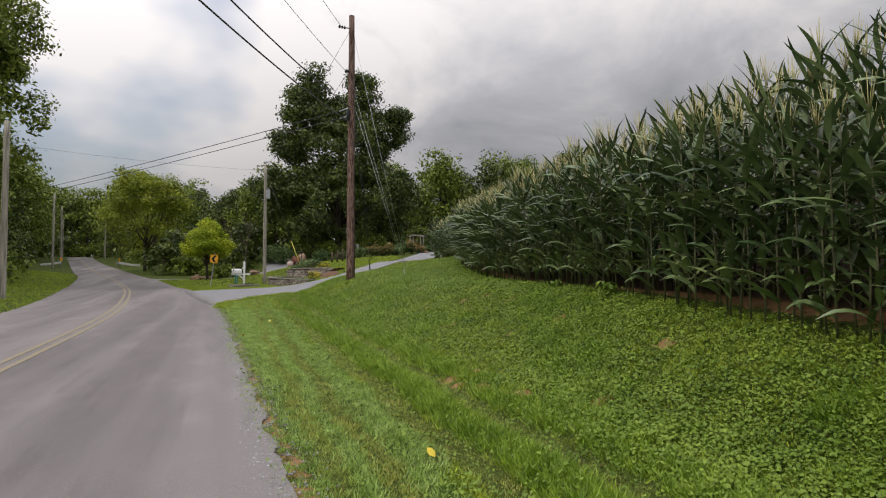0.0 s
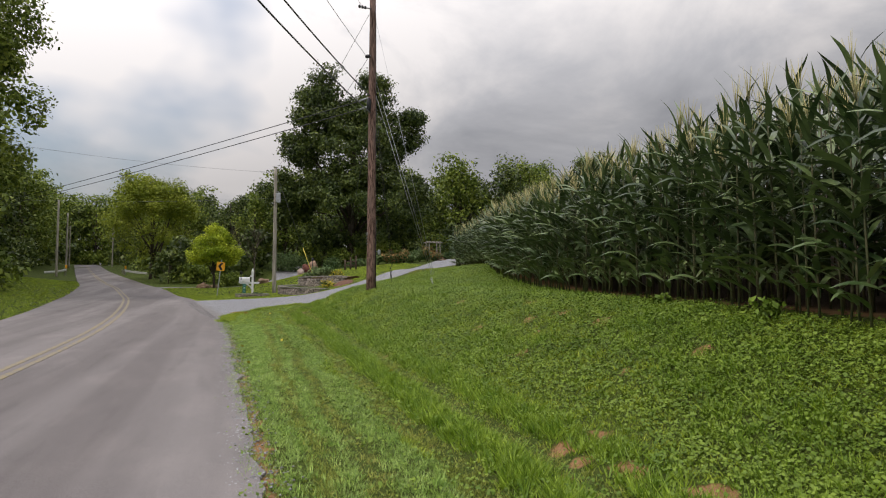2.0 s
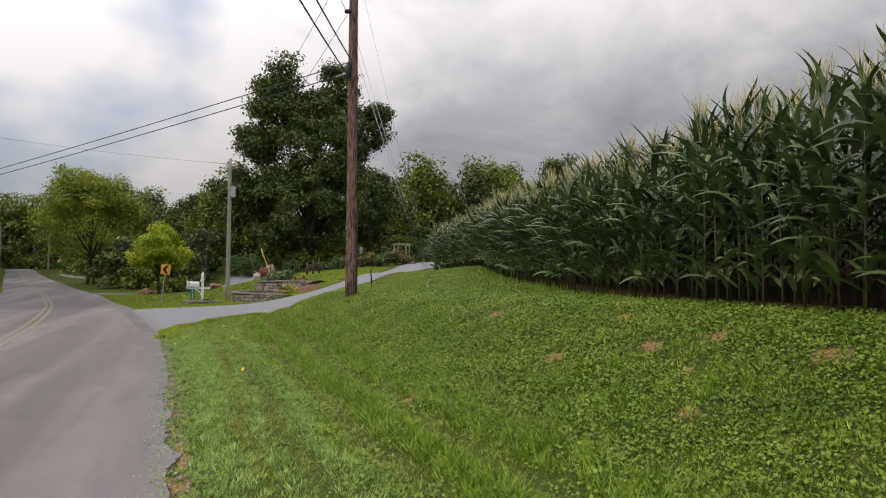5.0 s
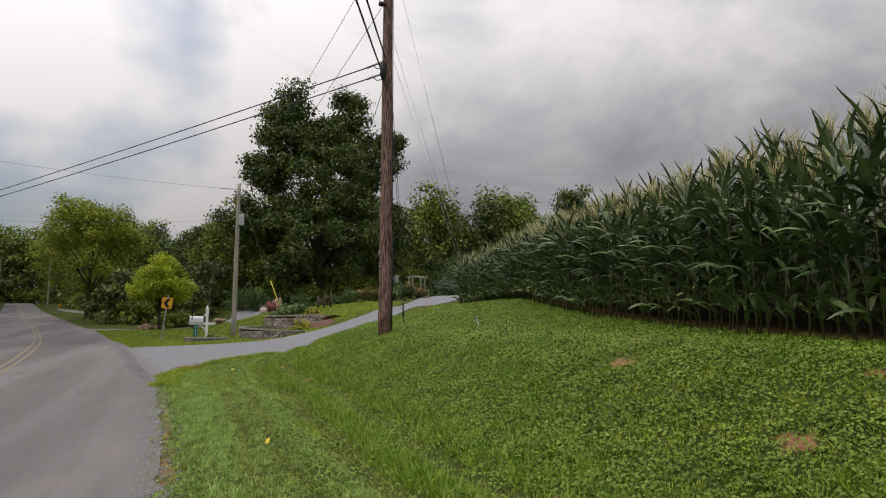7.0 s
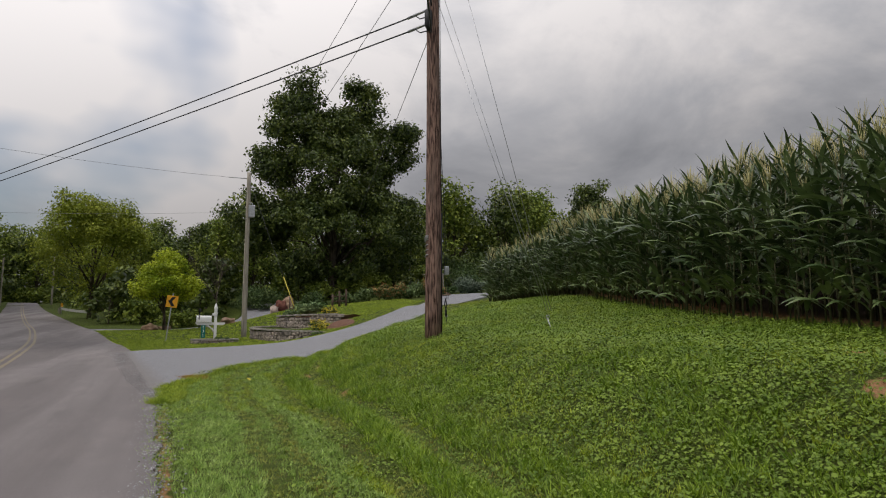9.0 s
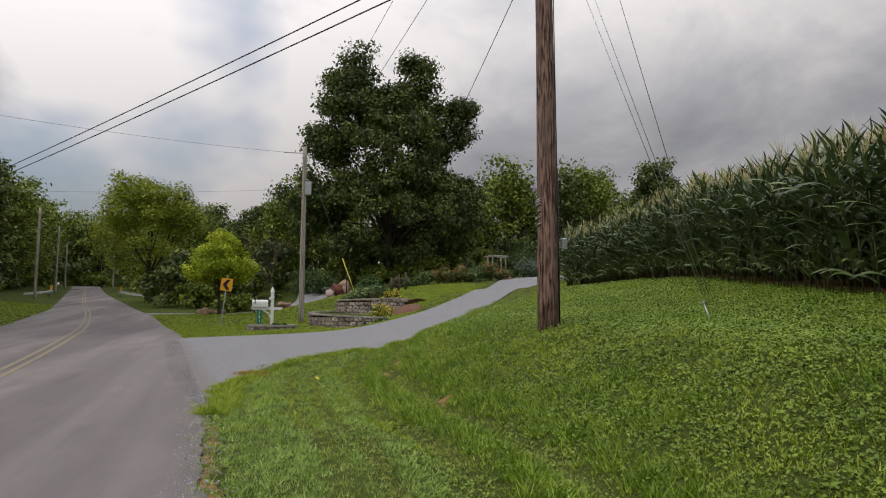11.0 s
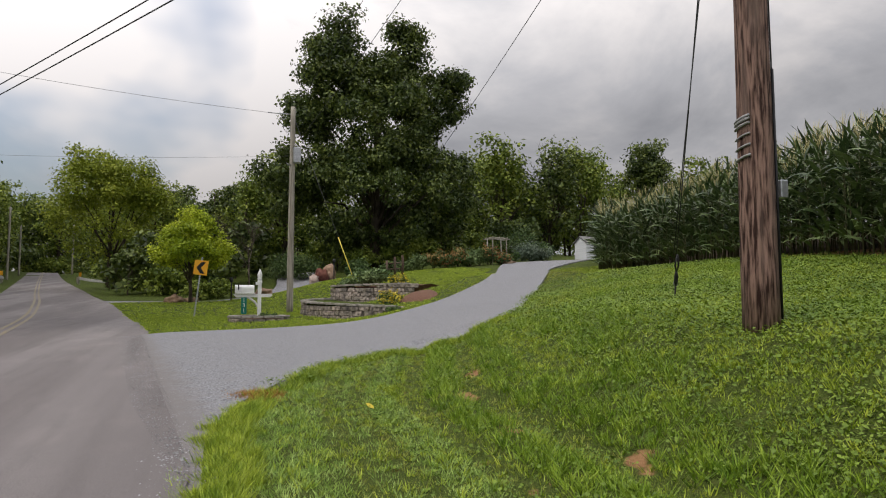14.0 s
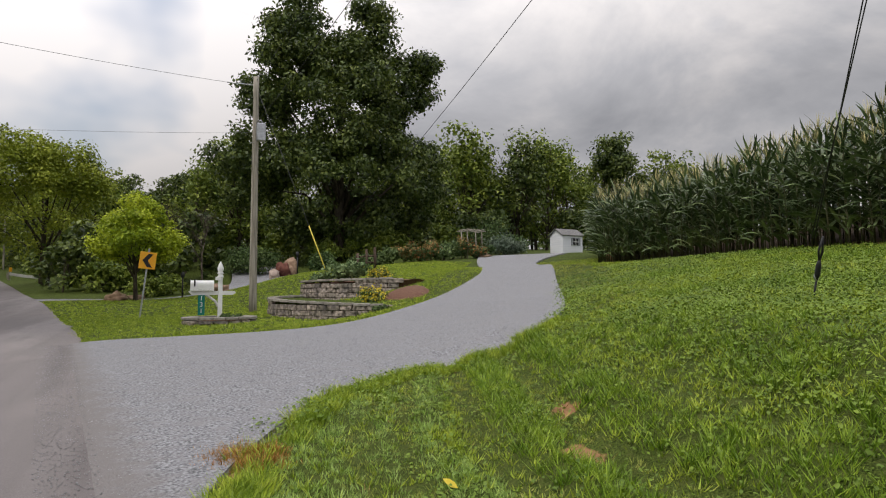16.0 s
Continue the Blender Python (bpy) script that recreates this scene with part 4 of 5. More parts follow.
# ---- mailbox, number board, sign ----
ORANGE = material("sign_orange_yellow", (0.80, 0.36, 0.02), (0.86, 0.42, 0.03), 3.0, 0.5)
TEAL = material("number_board_green", (0.0, 0.13, 0.10), (0.005, 0.17, 0.13), 4.0, 0.45)
INK = material("sign_black", (0.012, 0.012, 0.012), (0.02, 0.02, 0.02), 9.0, 0.5)
STONE = material("tumbled_wall_block", (0.10, 0.085, 0.07), (0.48, 0.41, 0.35), 11.0, 0.92, 0.9, 35.0, third=(0.10, 0.09, 0.085), object_random=0.28, world_space=True)
CAP = material("cap_block", (0.24, 0.22, 0.19), (0.36, 0.33, 0.29), 9.0, 0.9, 0.6, 40.0, object_random=0.15, world_space=True)
BOULDER = material("tan_boulder", (0.20, 0.125, 0.08), (0.36, 0.25, 0.17), 5.0, 0.9, 0.8, 12.0, object_random=0.2)
MULCH = material("red_brown_mulch", (0.10, 0.045, 0.03), (0.22, 0.12, 0.08), 30.0, 0.95, 1.0, 50.0, world_space=True)


def lathe(profile, sides=16):
    """A turned solid from (radius, height) pairs."""
    return tube([(0, 0, h) for _, h in profile], [r for r, _ in profile], sides)


def mailbox(x, y, rz):
    ob = thing("mailbox_post", x, y, float(land(x, y)), "white vinyl mailbox post with finial in a stone ring", "mailbox", rz=rz)
    part("post", box(0, 0, 0.57, 0.11, 0.11, 1.34, 0, 0.008), WHITE, ob)
    part("post_collar", box(0, 0, 1.16, 0.15, 0.15, 0.05, 0, 0.01), WHITE, ob)
    part("newspaper_tab", box(-0.06, -0.07, 1.11, 0.12, 0.03, 0.09, 0, 0.005), WHITE, ob)
    part_np("finial", lathe([(0.075, 1.235), (0.08, 1.25), (0.05, 1.28), (0.07, 1.33), (0.075, 1.38), (0.05, 1.45), (0.015, 1.53), (0.004, 1.55)]), WHITE, ob, "", True)
    bm = bmesh.new()
    outline = [(-0.66, 0.70), (0.30, 0.70), (0.38, 0.76), (0.34, 0.80), (-0.74, 0.80), (-0.74, 0.77)]
    lo = [bm.verts.new((px, -0.05, pz)) for px, pz in outline]
    hi = [bm.verts.new((px, 0.05, pz)) for px, pz in outline]
    bm.faces.new(lo)
    bm.faces.new(hi[::-1])
    for i in range(len(outline)):
        bm.faces.new((lo[i], lo[(i + 1) % 6], hi[(i + 1) % 6], hi[i]))
    bmesh.ops.recalc_face_normals(bm, faces=bm.faces)
    part("arm", bm, WHITE, ob)
    part_np("brace", tube([(-0.05, 0, 0.42), (-0.12, 0, 0.55), (-0.24, 0, 0.64), (-0.34, 0, 0.71)], [0.035, 0.03, 0.03, 0.035], 8), WHITE, ob, "scrolled white brace")
    part("tray", box(-0.42, 0, 0.815, 0.56, 0.22, 0.025, 0, 0.004), WHITE, ob)
    a = np.linspace(0, math.pi, 11)
    prof = [(-0.11, 0.0)] + [(-0.11 * math.cos(q), 0.13 + 0.105 * math.sin(q)) for q in a] + [(0.11, 0.0)]
    bm = bmesh.new()
    e0 = [bm.verts.new((-0.68, py, 0.83 + pz)) for py, pz in prof]
    e1 = [bm.verts.new((-0.15, py, 0.83 + pz)) for py, pz in prof]
    bm.faces.new(e0)
    bm.faces.new(e1[::-1])
    for i in range(len(prof)):
        bm.faces.new((e0[i], e0[(i + 1) % len(prof)], e1[(i + 1) % len(prof)], e1[i]))
    bmesh.ops.recalc_face_normals(bm, faces=bm.faces)
    body = part("mailbox_body", bm, WHITE, ob, "white arched metal mailbox")
    bm = bmesh.new()
    e0 = [bm.verts.new((-0.70, py * 1.05, 0.828 + pz * 1.03)) for py, pz in prof]
    e1 = [bm.verts.new((-0.672, py * 1.05, 0.828 + pz * 1.03)) for py, pz in prof]
    bm.faces.new(e0)
    bm.faces.new(e1[::-1])
    for i in range(len(prof)):
        bm.faces.new((e0[i], e0[(i + 1) % len(prof)], e1[(i + 1) % len(prof)], e1[i]))
    bmesh.ops.recalc_face_normals(bm, faces=bm.faces)
    part("mailbox_door", bm, WHITE, body)
    part("flag", box(-0.60, -0.125, 1.0, 0.035, 0.012, 0.17, 0, 0.003), INK, body, "dark mailbox flag")
    board = part("number_board", box(-0.44, -0.06, 0.45, 0.16, 0.02, 0.50, 0, 0.006), TEAL, ob, "green house number board")
    for k, ch in enumerate("131"):
        cu = bpy.data.curves.new("numeral", "FONT")
        cu.body, cu.size, cu.align_x, cu.extrude = ch, 0.16, "CENTER", 0.002
        tmp = bpy.data.objects.new("numeral", cu)
        scene.collection.objects.link(tmp)
        me = bpy.data.meshes.new_from_object(tmp.evaluated_get(bpy.context.evaluated_depsgraph_get()))
        bpy.data.objects.remove(tmp)
        me.materials.clear()
        me.materials.append(WHITE)
        o = new("numeral", me)
        o.parent = board
        o.matrix_basis = pose(-0.44, -0.0735, 0.565 - 0.155 * k, 90, 0, 0)
    return ob


MB = (1.5, 38.6)
mailbox(*MB, -4)


def road_sign(x, y, rz):
    ob = thing("curve_sign", x, y, float(land(x, y)), "orange-yellow curve chevron sign on a leaning steel post", "road sign", rz=rz)
    ob.matrix_basis = pose(x, y, float(land(x, y)), 0, 6, rz)
    part("sign_post", box(0, 0.03, 1.0, 0.055, 0.03, 2.55, 0, 0.004), STEEL, ob, "grey steel channel post")
    pl = part("sign_plate", box(0, 0, 1.88, 0.50, 0.012, 0.56, 0, 0.004), ORANGE, ob, "orange-yellow sign plate")
    bm = bmesh.new()
    pts = [(0.15, 0.22), (0.0, 0.22), (-0.16, 0.0), (0.0, -0.22), (0.15, -0.22), (0.0, 0.0)]
    lo = [bm.verts.new((px, -0.0105, 1.88 + pz)) for px, pz in pts]
    hi = [bm.verts.new((px, -0.0065, 1.88 + pz)) for px, pz in pts]
    for tri in ((0, 1, 2, 5), (5, 2, 3, 4)):
        bm.faces.new([lo[i] for i in tri])
        bm.faces.new([hi[i] for i in tri][::-1])
    part("chevron", bm, INK, pl, "black chevron")
    return ob


road_sign(-0.42, 44.6, -4)


def blockwork(name, label, line, z_base, tops, course, length, depth, cap):
    """A dry-laid wall along a line: staggered blocks, each a piece, under cap stones."""
    ob = thing(name, 0, 0, 0, label, "retaining wall")
    P = smooth_line(line, 200)
    seg = np.concatenate([[0], np.cumsum(np.linalg.norm(np.diff(P, axis=0), axis=1))])
    total = seg[-1]
    r = np.random.default_rng(len(line) * 7)
    shapes = []
    for k in range(6):
        bm = box(0, 0, 0, 1, 1, 1, 0, 0.1)
        for v in bm.verts:
            v.co += Vector(r.normal(0, 0.035, 3))
        me = bpy.data.meshes.new("block")
        bm.to_mesh(me)
        bm.free()
        me.materials.append(STONE)
        shapes.append(me)
    capm = bpy.data.meshes.new("cap_stone")
    bm = box(0, 0, 0, 1, 1, 1, 0, 0.08)
    bm.to_mesh(capm)
    bm.free()
    capm.materials.append(CAP)

    def lay(nm, me, s, ln, z, h, dp):
        x, y = np.interp(s, seg, P[:, 0]), np.interp(s, seg, P[:, 1])
        x2, y2 = np.interp(s + 0.05, seg, P[:, 0]), np.interp(s + 0.05, seg, P[:, 1])
        x1, y1 = np.interp(s - 0.05, seg, P[:, 0]), np.interp(s - 0.05, seg, P[:, 1])
        o = new(nm, me)
        o.parent = ob
        o.matrix_basis = pose(x, y, z, 0, 0, math.degrees(math.atan2(y2 - y1, x2 - x1))) @ Matrix.Diagonal((ln, dp, h, 1))

    z, row = z_base, 0
    while z < tops[0] + 0.2:
        s = -length * 0.5 * (row % 2)
        while s < total:
            ln = length * r.uniform(0.8, 1.2)
            c = min(max(s + ln / 2, 0.05), total - 0.05)
            top = np.interp(c / total, [0, 1], tops)
            gx0, gy0 = np.interp(c, seg, P[:, 0]), np.interp(c, seg, P[:, 1])
            if z + course * 0.6 < top and z + course > float(land(gx0, gy0)) - 0.12:
                lay("block", shapes[int(r.integers(6))], c, ln * 0.97, z + course / 2, course * 0.96, depth * r.uniform(0.92, 1.08))
            s += ln
        z += course
        row += 1
    s = 0.0
    while s < total:
        c = s + cap / 2
        if c < total:
            lay("cap_stone", capm, c, cap * 0.98, float(np.interp(c / total, [0, 1], tops)) + 0.03, 0.065, depth * 1.15)
        s += cap
    return ob


LOW = [(4.3, 42.0), (3.55, 41.6), (3.2, 40.9), (3.1, 40.0), (3.35, 39.1), (3.9, 38.2), (4.6, 37.55), (5.1, 37.3), (5.6, 37.2)]
UP = [(4.75, 43.2), (4.5, 42.4), (4.9, 41.4), (5.6, 40.7), (6.3, 40.25), (6.85, 40.0)]
blockwork("retaining_wall", "low curved grey stone block wall of the terraced garden", LOW, 0.5, (1.43, 1.2), 0.15, 0.34, 0.24, 0.4)
blockwork("retaining_wall", "upper curved stone block wall holding the flower bed", UP, 1.1, (1.88, 1.97), 0.15, 0.36, 0.24, 0.42)


def terrace(name, label, outer, inner, z0, z1, mat):
    """A level bed between two lines, with a folded edge."""
    a, b = smooth_line(outer, 40), smooth_line(inner, 40)
    w = np.linspace(0, 1, 10)
    Pq = a[:, None] * (1 - w[None, :, None]) + b[:, None] * w[None, :, None]
    Z = np.linspace(z0, z1, 40)[:, None] + 0.05 * np.sin(w * math.pi)[None] + 0.02 * np.sin(Pq[..., 0] * 9) * np.sin(Pq[..., 1] * 7)
    V = np.concatenate([Pq, Z[..., None]], -1)
    dn = V.copy()
    dn[..., 2] -= 0.5
    i = np.arange(400).reshape(40, 10)
    q = np.stack([i[:-1, :-1], i[:-1, 1:], i[1:, 1:], i[1:, :-1]], -1).reshape(-1, 4)
    rim = np.concatenate([i[0, :], i[1:, -1], i[-1, -2::-1], i[-2:0:-1, 0]])
    sides = np.stack([rim, np.roll(rim, -1), np.roll(rim, -1) + 400, rim + 400], 1)
    return tagged(new(name, mesh_of(name, np.concatenate([V.reshape(-1, 3), dn.reshape(-1, 3)]), np.concatenate([q, sides]), mat, True)), label, "garden bed", kind="structure")


terrace("garden_bed", "grassy lower terrace behind the low wall", LOW, [(5.2, 43.4), (4.9, 42.6), (5.2, 41.7), (5.9, 40.9), (6.7, 40.4), (7.3, 40.0), (7.5, 39.4)], 1.40, 1.18, TURF)
terrace("garden_bed", "planted upper terrace behind the stone wall", UP, [(6.6, 44.6), (6.9, 44.0), (7.2, 43.3), (7.5, 42.5), (7.8, 41.6), (8.2, 40.4)], 1.85, 1.93, MULCH)


def draped(name, label, cx, cy, rx, ry, lift, mat, category):
    """A low mound lying on the ground."""
    V, F = [], []
    n, m = 5, 28
    for i in range(n):
        q = (i + 1) / n
        for j in range(m):
            a = j * 6.2832 / m
            wob = 1 + 0.08 * math.sin(3 * a + cx) + 0.05 * math.sin(7 * a)
            x, y = cx + rx * q * wob * math.cos(a), cy + ry * q * wob * math.sin(a)
            V.append((x, y, float(land(x, y)) + (lift * (1 - q * q) + 0.012 if i < n - 1 else -0.03)))
    V.append((cx, cy, float(land(cx, cy)) + lift + 0.01))
    for i in range(n - 1):
        for j in range(m):
            F.append((i * m + j, (i + 1) * m + j, (i + 1) * m + (j + 1) % m, i * m + (j + 1) % m))
    for j in range(0, m, 2):
        F.append((n * m, j, (j + 1) % m, (j + 2) % m))
    return tagged(new(name, mesh_of(name, V, F, mat, True)), label, category, kind="structure")


draped("mulch_bed", "red-brown mulch at the end of the stone walls", 6.5, 38.35, 0.62, 1.05, 0.2, MULCH, "garden bed")
ring = [(MB[0] + 0.78 * math.cos(a), MB[1] - 0.1 + 0.62 * math.sin(a)) for a in np.linspace(0, 6.2832, 13)]
rz0 = float(land(*MB))
blockwork("planter_ring", "low ring of stone blocks round the mailbox post", ring, rz0 - 0.10, (rz0 + 0.10, rz0 + 0.10), 0.09, 0.28, 0.2, 0.28)
draped("ring_bed", "soil bed inside the mailbox stone ring", MB[0], MB[1] - 0.1, 0.72, 0.56, 0.1, SOIL, "garden bed")


# ---- garden plants ----
LEAF_HOSTA = leafy("variegated_leaf", (0.06, 0.125, 0.04), (0.2, 0.27, 0.11), island=0.4)
PETAL_Y = leafy("yellow_flower", (0.50, 0.40, 0.02), (0.66, 0.54, 0.05), island=0.3)
PETAL_O = leafy("rust_flower", (0.32, 0.12, 0.04), (0.42, 0.26, 0.10), island=0.4)
LEAF_GREY = leafy("grey_green_leaf", (0.09, 0.13, 0.09), (0.15, 0.19, 0.13))


def shrub(name, label, x, y, z, r, h, leaf, n, mat, seed, petals=None, count=0, category="shrub"):
    q = np.random.default_rng(seed)
    ob = thing(name, x, y, z, label, category)
    C = np.stack([q.uniform(-0.6, 0.6, 16) * r, q.uniform(-0.6, 0.6, 16) * r, q.uniform(0.2, 0.75, 16) * h], 1)
    R = q.uniform(0.3, 0.5, 16) * min(r, h)
    stems = [tube([(0, 0, -0.08), c * np.array([0.5, 0.5, 0.6]), c], [0.02, 0.012, 0.005], 5) for c in C[:9]]
    part_np("stems", join(stems), BARK, ob)
    part_np("foliage", leaf_cloud(q, C, R, n, leaf), mat, ob)
    if petals:
        part_np("blossom", leaf_cloud(q, C + np.array([0, 0, 0.06 * h]), R * 1.12, count, leaf * 0.8), petals, ob, "clustered blossoms")["kind"] = "stuff"
    return ob


shrub("hosta_bush", "rounded bush of white-edged green leaves in the upper bed", 5.75, 41.9, 1.88, 0.75, 0.72, 0.13, 1500, LEAF_HOSTA, 1)
shrub("hosta_bush", "low pale green leafy plants at the wall top", 5.0, 42.2, 1.86, 0.45, 0.36, 0.1, 700, LEAF_HOSTA, 2)
shrub("flowering_bush", "yellow flowering bush in the upper bed", 6.6, 41.1, 1.92, 0.42, 0.42, 0.08, 900, LEAF_BUSH, 3, PETAL_Y, 900)
shrub("flowering_bush", "yellow flowering bush on the lower terrace", 5.6, 38.9, 1.22, 0.48, 0.5, 0.08, 900, LEAF_BUSH, 4, PETAL_Y, 1100)
shrub("ground_plants", "low green plants inside the mailbox ring", MB[0] + 0.25, MB[1] - 0.15, rz0 + 0.08, 0.35, 0.16, 0.06, 700, LEAF_BUSH, 5)
shrub("ground_plants", "low green plants at the end of the low wall", 5.2, 37.0, 1.05, 0.3, 0.2, 0.06, 500, LEAF_BUSH, 6)
for k in range(11):
    x, y = 10.6 + k * 0.72, 56.6 - 0.13 * k + rng.uniform(-0.3, 0.3)
    rust = k in (4, 5, 6, 9, 10)
    shrub("border_plant", "rust and cream flowering border plants" if rust else "green leafy border plants by the lawn", x, y, float(land(x, y)), 0.7, rng.uniform(0.9, 1.4) if k > 2 else 0.7,
          0.15, 900, LEAF_BUSH, 30 + k, PETAL_O if rust else (LEAF_HOSTA if k > 2 else None), 500)
for x, y, r, h, m in ((21.8, 58.6, 1.5, 1.3, LEAF_GREY), (19.6, 57.8, 0.8, 0.6, LEAF_BUSH), (24.0, 61.0, 1.2, 1.3, LEAF_BUSH), (23.6, 66, 2.8, 3.4, LEAF_BUSH)):
    shrub("garden_shrub", "rounded grey-green garden shrub at the driveway top" if m == LEAF_GREY else "green garden shrub at the driveway top", x, y, float(land(x, y)), r, h, 0.17, 2600, m, int(x * 7))
for x, y, r, h in ((6.4, 64.5, 1.6, 1.8), (4.9, 66.5, 1.8, 2.0), (9.2, 58.5, 1.2, 1.1)):
    shrub("garden_shrub", "green shrub beside the second driveway", x, y, float(land(x, y)), r, h, 0.17, 2200, LEAF_BUSH, int(x * 9) + 1)


def boulder(x, y, r, squash, seed, label="tan boulder lying on the grass", z=None, tilt=0, mat=None):
    bm = bmesh.new()
    bmesh.ops.create_icosphere(bm, subdivisions=3, radius=r)
    for v in bm.verts:
        n1 = noise.noise(v.co * (1.4 / r) + Vector((seed, 0, 0)))
        v.co *= 1 + 0.55 * n1 + 0.22 * noise.noise(v.co * (4 / r) + Vector((0, seed, 0)))
        v.co.z *= squash
    me = bpy.data.meshes.new("boulder")
    bm.to_mesh(me)
    bm.free()
    me.materials.append(mat or BOULDER)
    for p in me.polygons:
        p.use_smooth = True
    ob = tagged(new("boulder", me), label, "boulder", "boulders by the second driveway")
    ob.matrix_basis = pose(x, y, (float(land(x, y)) if z is None else z) + r * squash * 0.55, 0, tilt, seed * 40)
    return ob


boulder(-1.55, 53.9, 0.42, 0.6, 1)
boulder(-0.75, 54.6, 0.36, 0.5, 2)
boulder(2.9, 54.0, 0.45, 0.55, 3)
RED_STONE = material("red_brown_stone", (0.10, 0.035, 0.026), (0.21, 0.085, 0.06), 4.0, 0.9, 0.8, 12.0)
PALE_STONE = material("pale_pink_stone", (0.34, 0.26, 0.21), (0.50, 0.40, 0.34), 5.0, 0.9, 0.6, 14.0)
boulder(6.95, 59.6, 0.46, 1.15, 5, "tall red-brown standing stone beside the second driveway", mat=RED_STONE)
boulder(7.6, 60.2, 0.42, 1.5, 6, "tall tan standing stone beside the second driveway")
boulder(6.35, 59.0, 0.3, 1.1, 8, "pale pinkish stone slab leaning beside the driveway", tilt=-28, mat=PALE_STONE)
boulder(18.2, 55.2, 0.5, 0.35, 7, "flat reddish stone beside the gravel driveway")


def lantern_post(x, y):
    ob = thing("lantern_post", x, y, float(land(x, y)), "black path lantern post by the second driveway", "path light")
    part_np("post", rod((0, 0, -0.1), (0, 0, 0.95), 0.035), BLACK, ob)
    part_np("lantern", lathe([(0.05, 0.95), (0.09, 1.0), (0.09, 1.15), (0.03, 1.22)], 8), BLACK, ob)
    return ob


lantern_post(1.2, 53.4)
lantern_post(6.9, 55.2)


OLD_WOOD = material("old_brown_wood", (0.06, 0.04, 0.028), (0.15, 0.11, 0.085), 14.0, 0.9, 0.7, 40.0, stretch=(1, 1, 0.1), spec=0.15)


def split_fence(x, y, rz):
    ob = thing("split_rail_gate", x, y, float(land(x, y)), "weathered grey split-rail gate by the flower border", "fence", rz=rz)
    for px, h in ((-0.42, 0.78), (0.0, 0.98), (0.4, 1.08)):
        part_np("post", tube([(px, 0, -0.1), (px + 0.02, 0, h * 0.5), (px, 0, h)], [0.075, 0.07, 0.06], 7), OLD_WOOD, ob)
    for h in (0.3, 0.6):
        part_np("rail", tube([(-0.5, 0.03, h), (0.0, 0.06, h + 0.05), (0.5, 0.03, h + 0.06)], 0.04, 6), OLD_WOOD, ob)
    return ob


split_fence(9.15, 50.3, -12)


def arbor(x, y, rz):
    ob = thing("rustic_arbor", x, y, float(land(x, y)), "rustic pole garden arbor over the border path", "arbor", rz=rz)
    for px in (-0.55, 0.55):
        for py in (-0.3, 0.3):
            part_np("post", tube([(px, py, -0.1), (px + 0.03, py, 0.8), (px, py, 1.65)], 0.04, 6), GREY_WOOD, ob)
    for py in (-0.3, 0.3):
        part_np("beam", tube([(-0.85, py, 1.62), (0, py, 1.68), (0.85, py, 1.64)], 0.04, 6), GREY_WOOD, ob)
    for px in (-0.5, -0.15, 0.2, 0.55):
        part_np("crosspiece", rod((px, -0.5, 1.72), (px, 0.5, 1.72), 0.025, 6), GREY_WOOD, ob)
    return ob


arbor(17.6, 55.6, 10)


def gabled_hut(name, label, x, y, rz, w, d, h, rise, wall, roof, category):
    """A small gabled building with a window, shutters and a door."""
    ob = thing(name, x, y, float(land(x, y)), label, category, rz=rz)
    bm = bmesh.new()
    pr = [(-d / 2, -0.2), (d / 2, -0.2), (d / 2, h), (0, h + rise), (-d / 2, h)]
    lo = [bm.verts.new((-w / 2, py, pz)) for py, pz in pr]
    hi = [bm.verts.new((w / 2, py, pz)) for py, pz in pr]
    bm.faces.new(lo[::-1])
    bm.faces.new(hi)
    for i in range(5):
        bm.faces.new((lo[i], lo[(i + 1) % 5], hi[(i + 1) % 5], hi[i]))
    bmesh.ops.recalc_face_normals(bm, faces=bm.faces)
    part("wall", bm, wall, ob)
    a = math.atan2(rise, d / 2)
    for sgn in (-1, 1):
        ln = math.hypot(rise, d / 2) + 0.14
        bm = box(0, 0, 0, w + 0.24, ln, 0.05, 0, 0.01)
        bmesh.ops.transform(bm, matrix=pose(0, sgn * (d / 4 + 0.04), h + rise / 2 + 0.02, -sgn * math.degrees(a), 0, 0), verts=bm.verts)
        part("roof", bm, roof, ob, "grey shingle roof slope")
    win = part("window", box(0.25, -d / 2 - 0.01, h * 0.62, 0.42, 0.04, 0.5, 0, 0.005), INK, ob, "dark window")
    for px in (0.25 - 0.12, 0.25 + 0.12):
        for pz in (h * 0.62 - 0.13, h * 0.62 + 0.13):
            part("pane", box(px, -d / 2 - 0.034, pz, 0.17, 0.008, 0.2), INK, win)
    part("window_frame", box(0.25, -d / 2 - 0.035, h * 0.62, 0.035, 0.02, 0.5), WHITE, win)
    part("window_frame", box(0.25, -d / 2 - 0.036, h * 0.62, 0.42, 0.02, 0.035), WHITE, win)
    for px in (-0.08, 0.58):
        part("shutter", box(px, -d / 2 - 0.02, h * 0.62, 0.16, 0.03, 0.52, 0, 0.004), GREY_PAINT, ob, "grey shutter")
    return ob


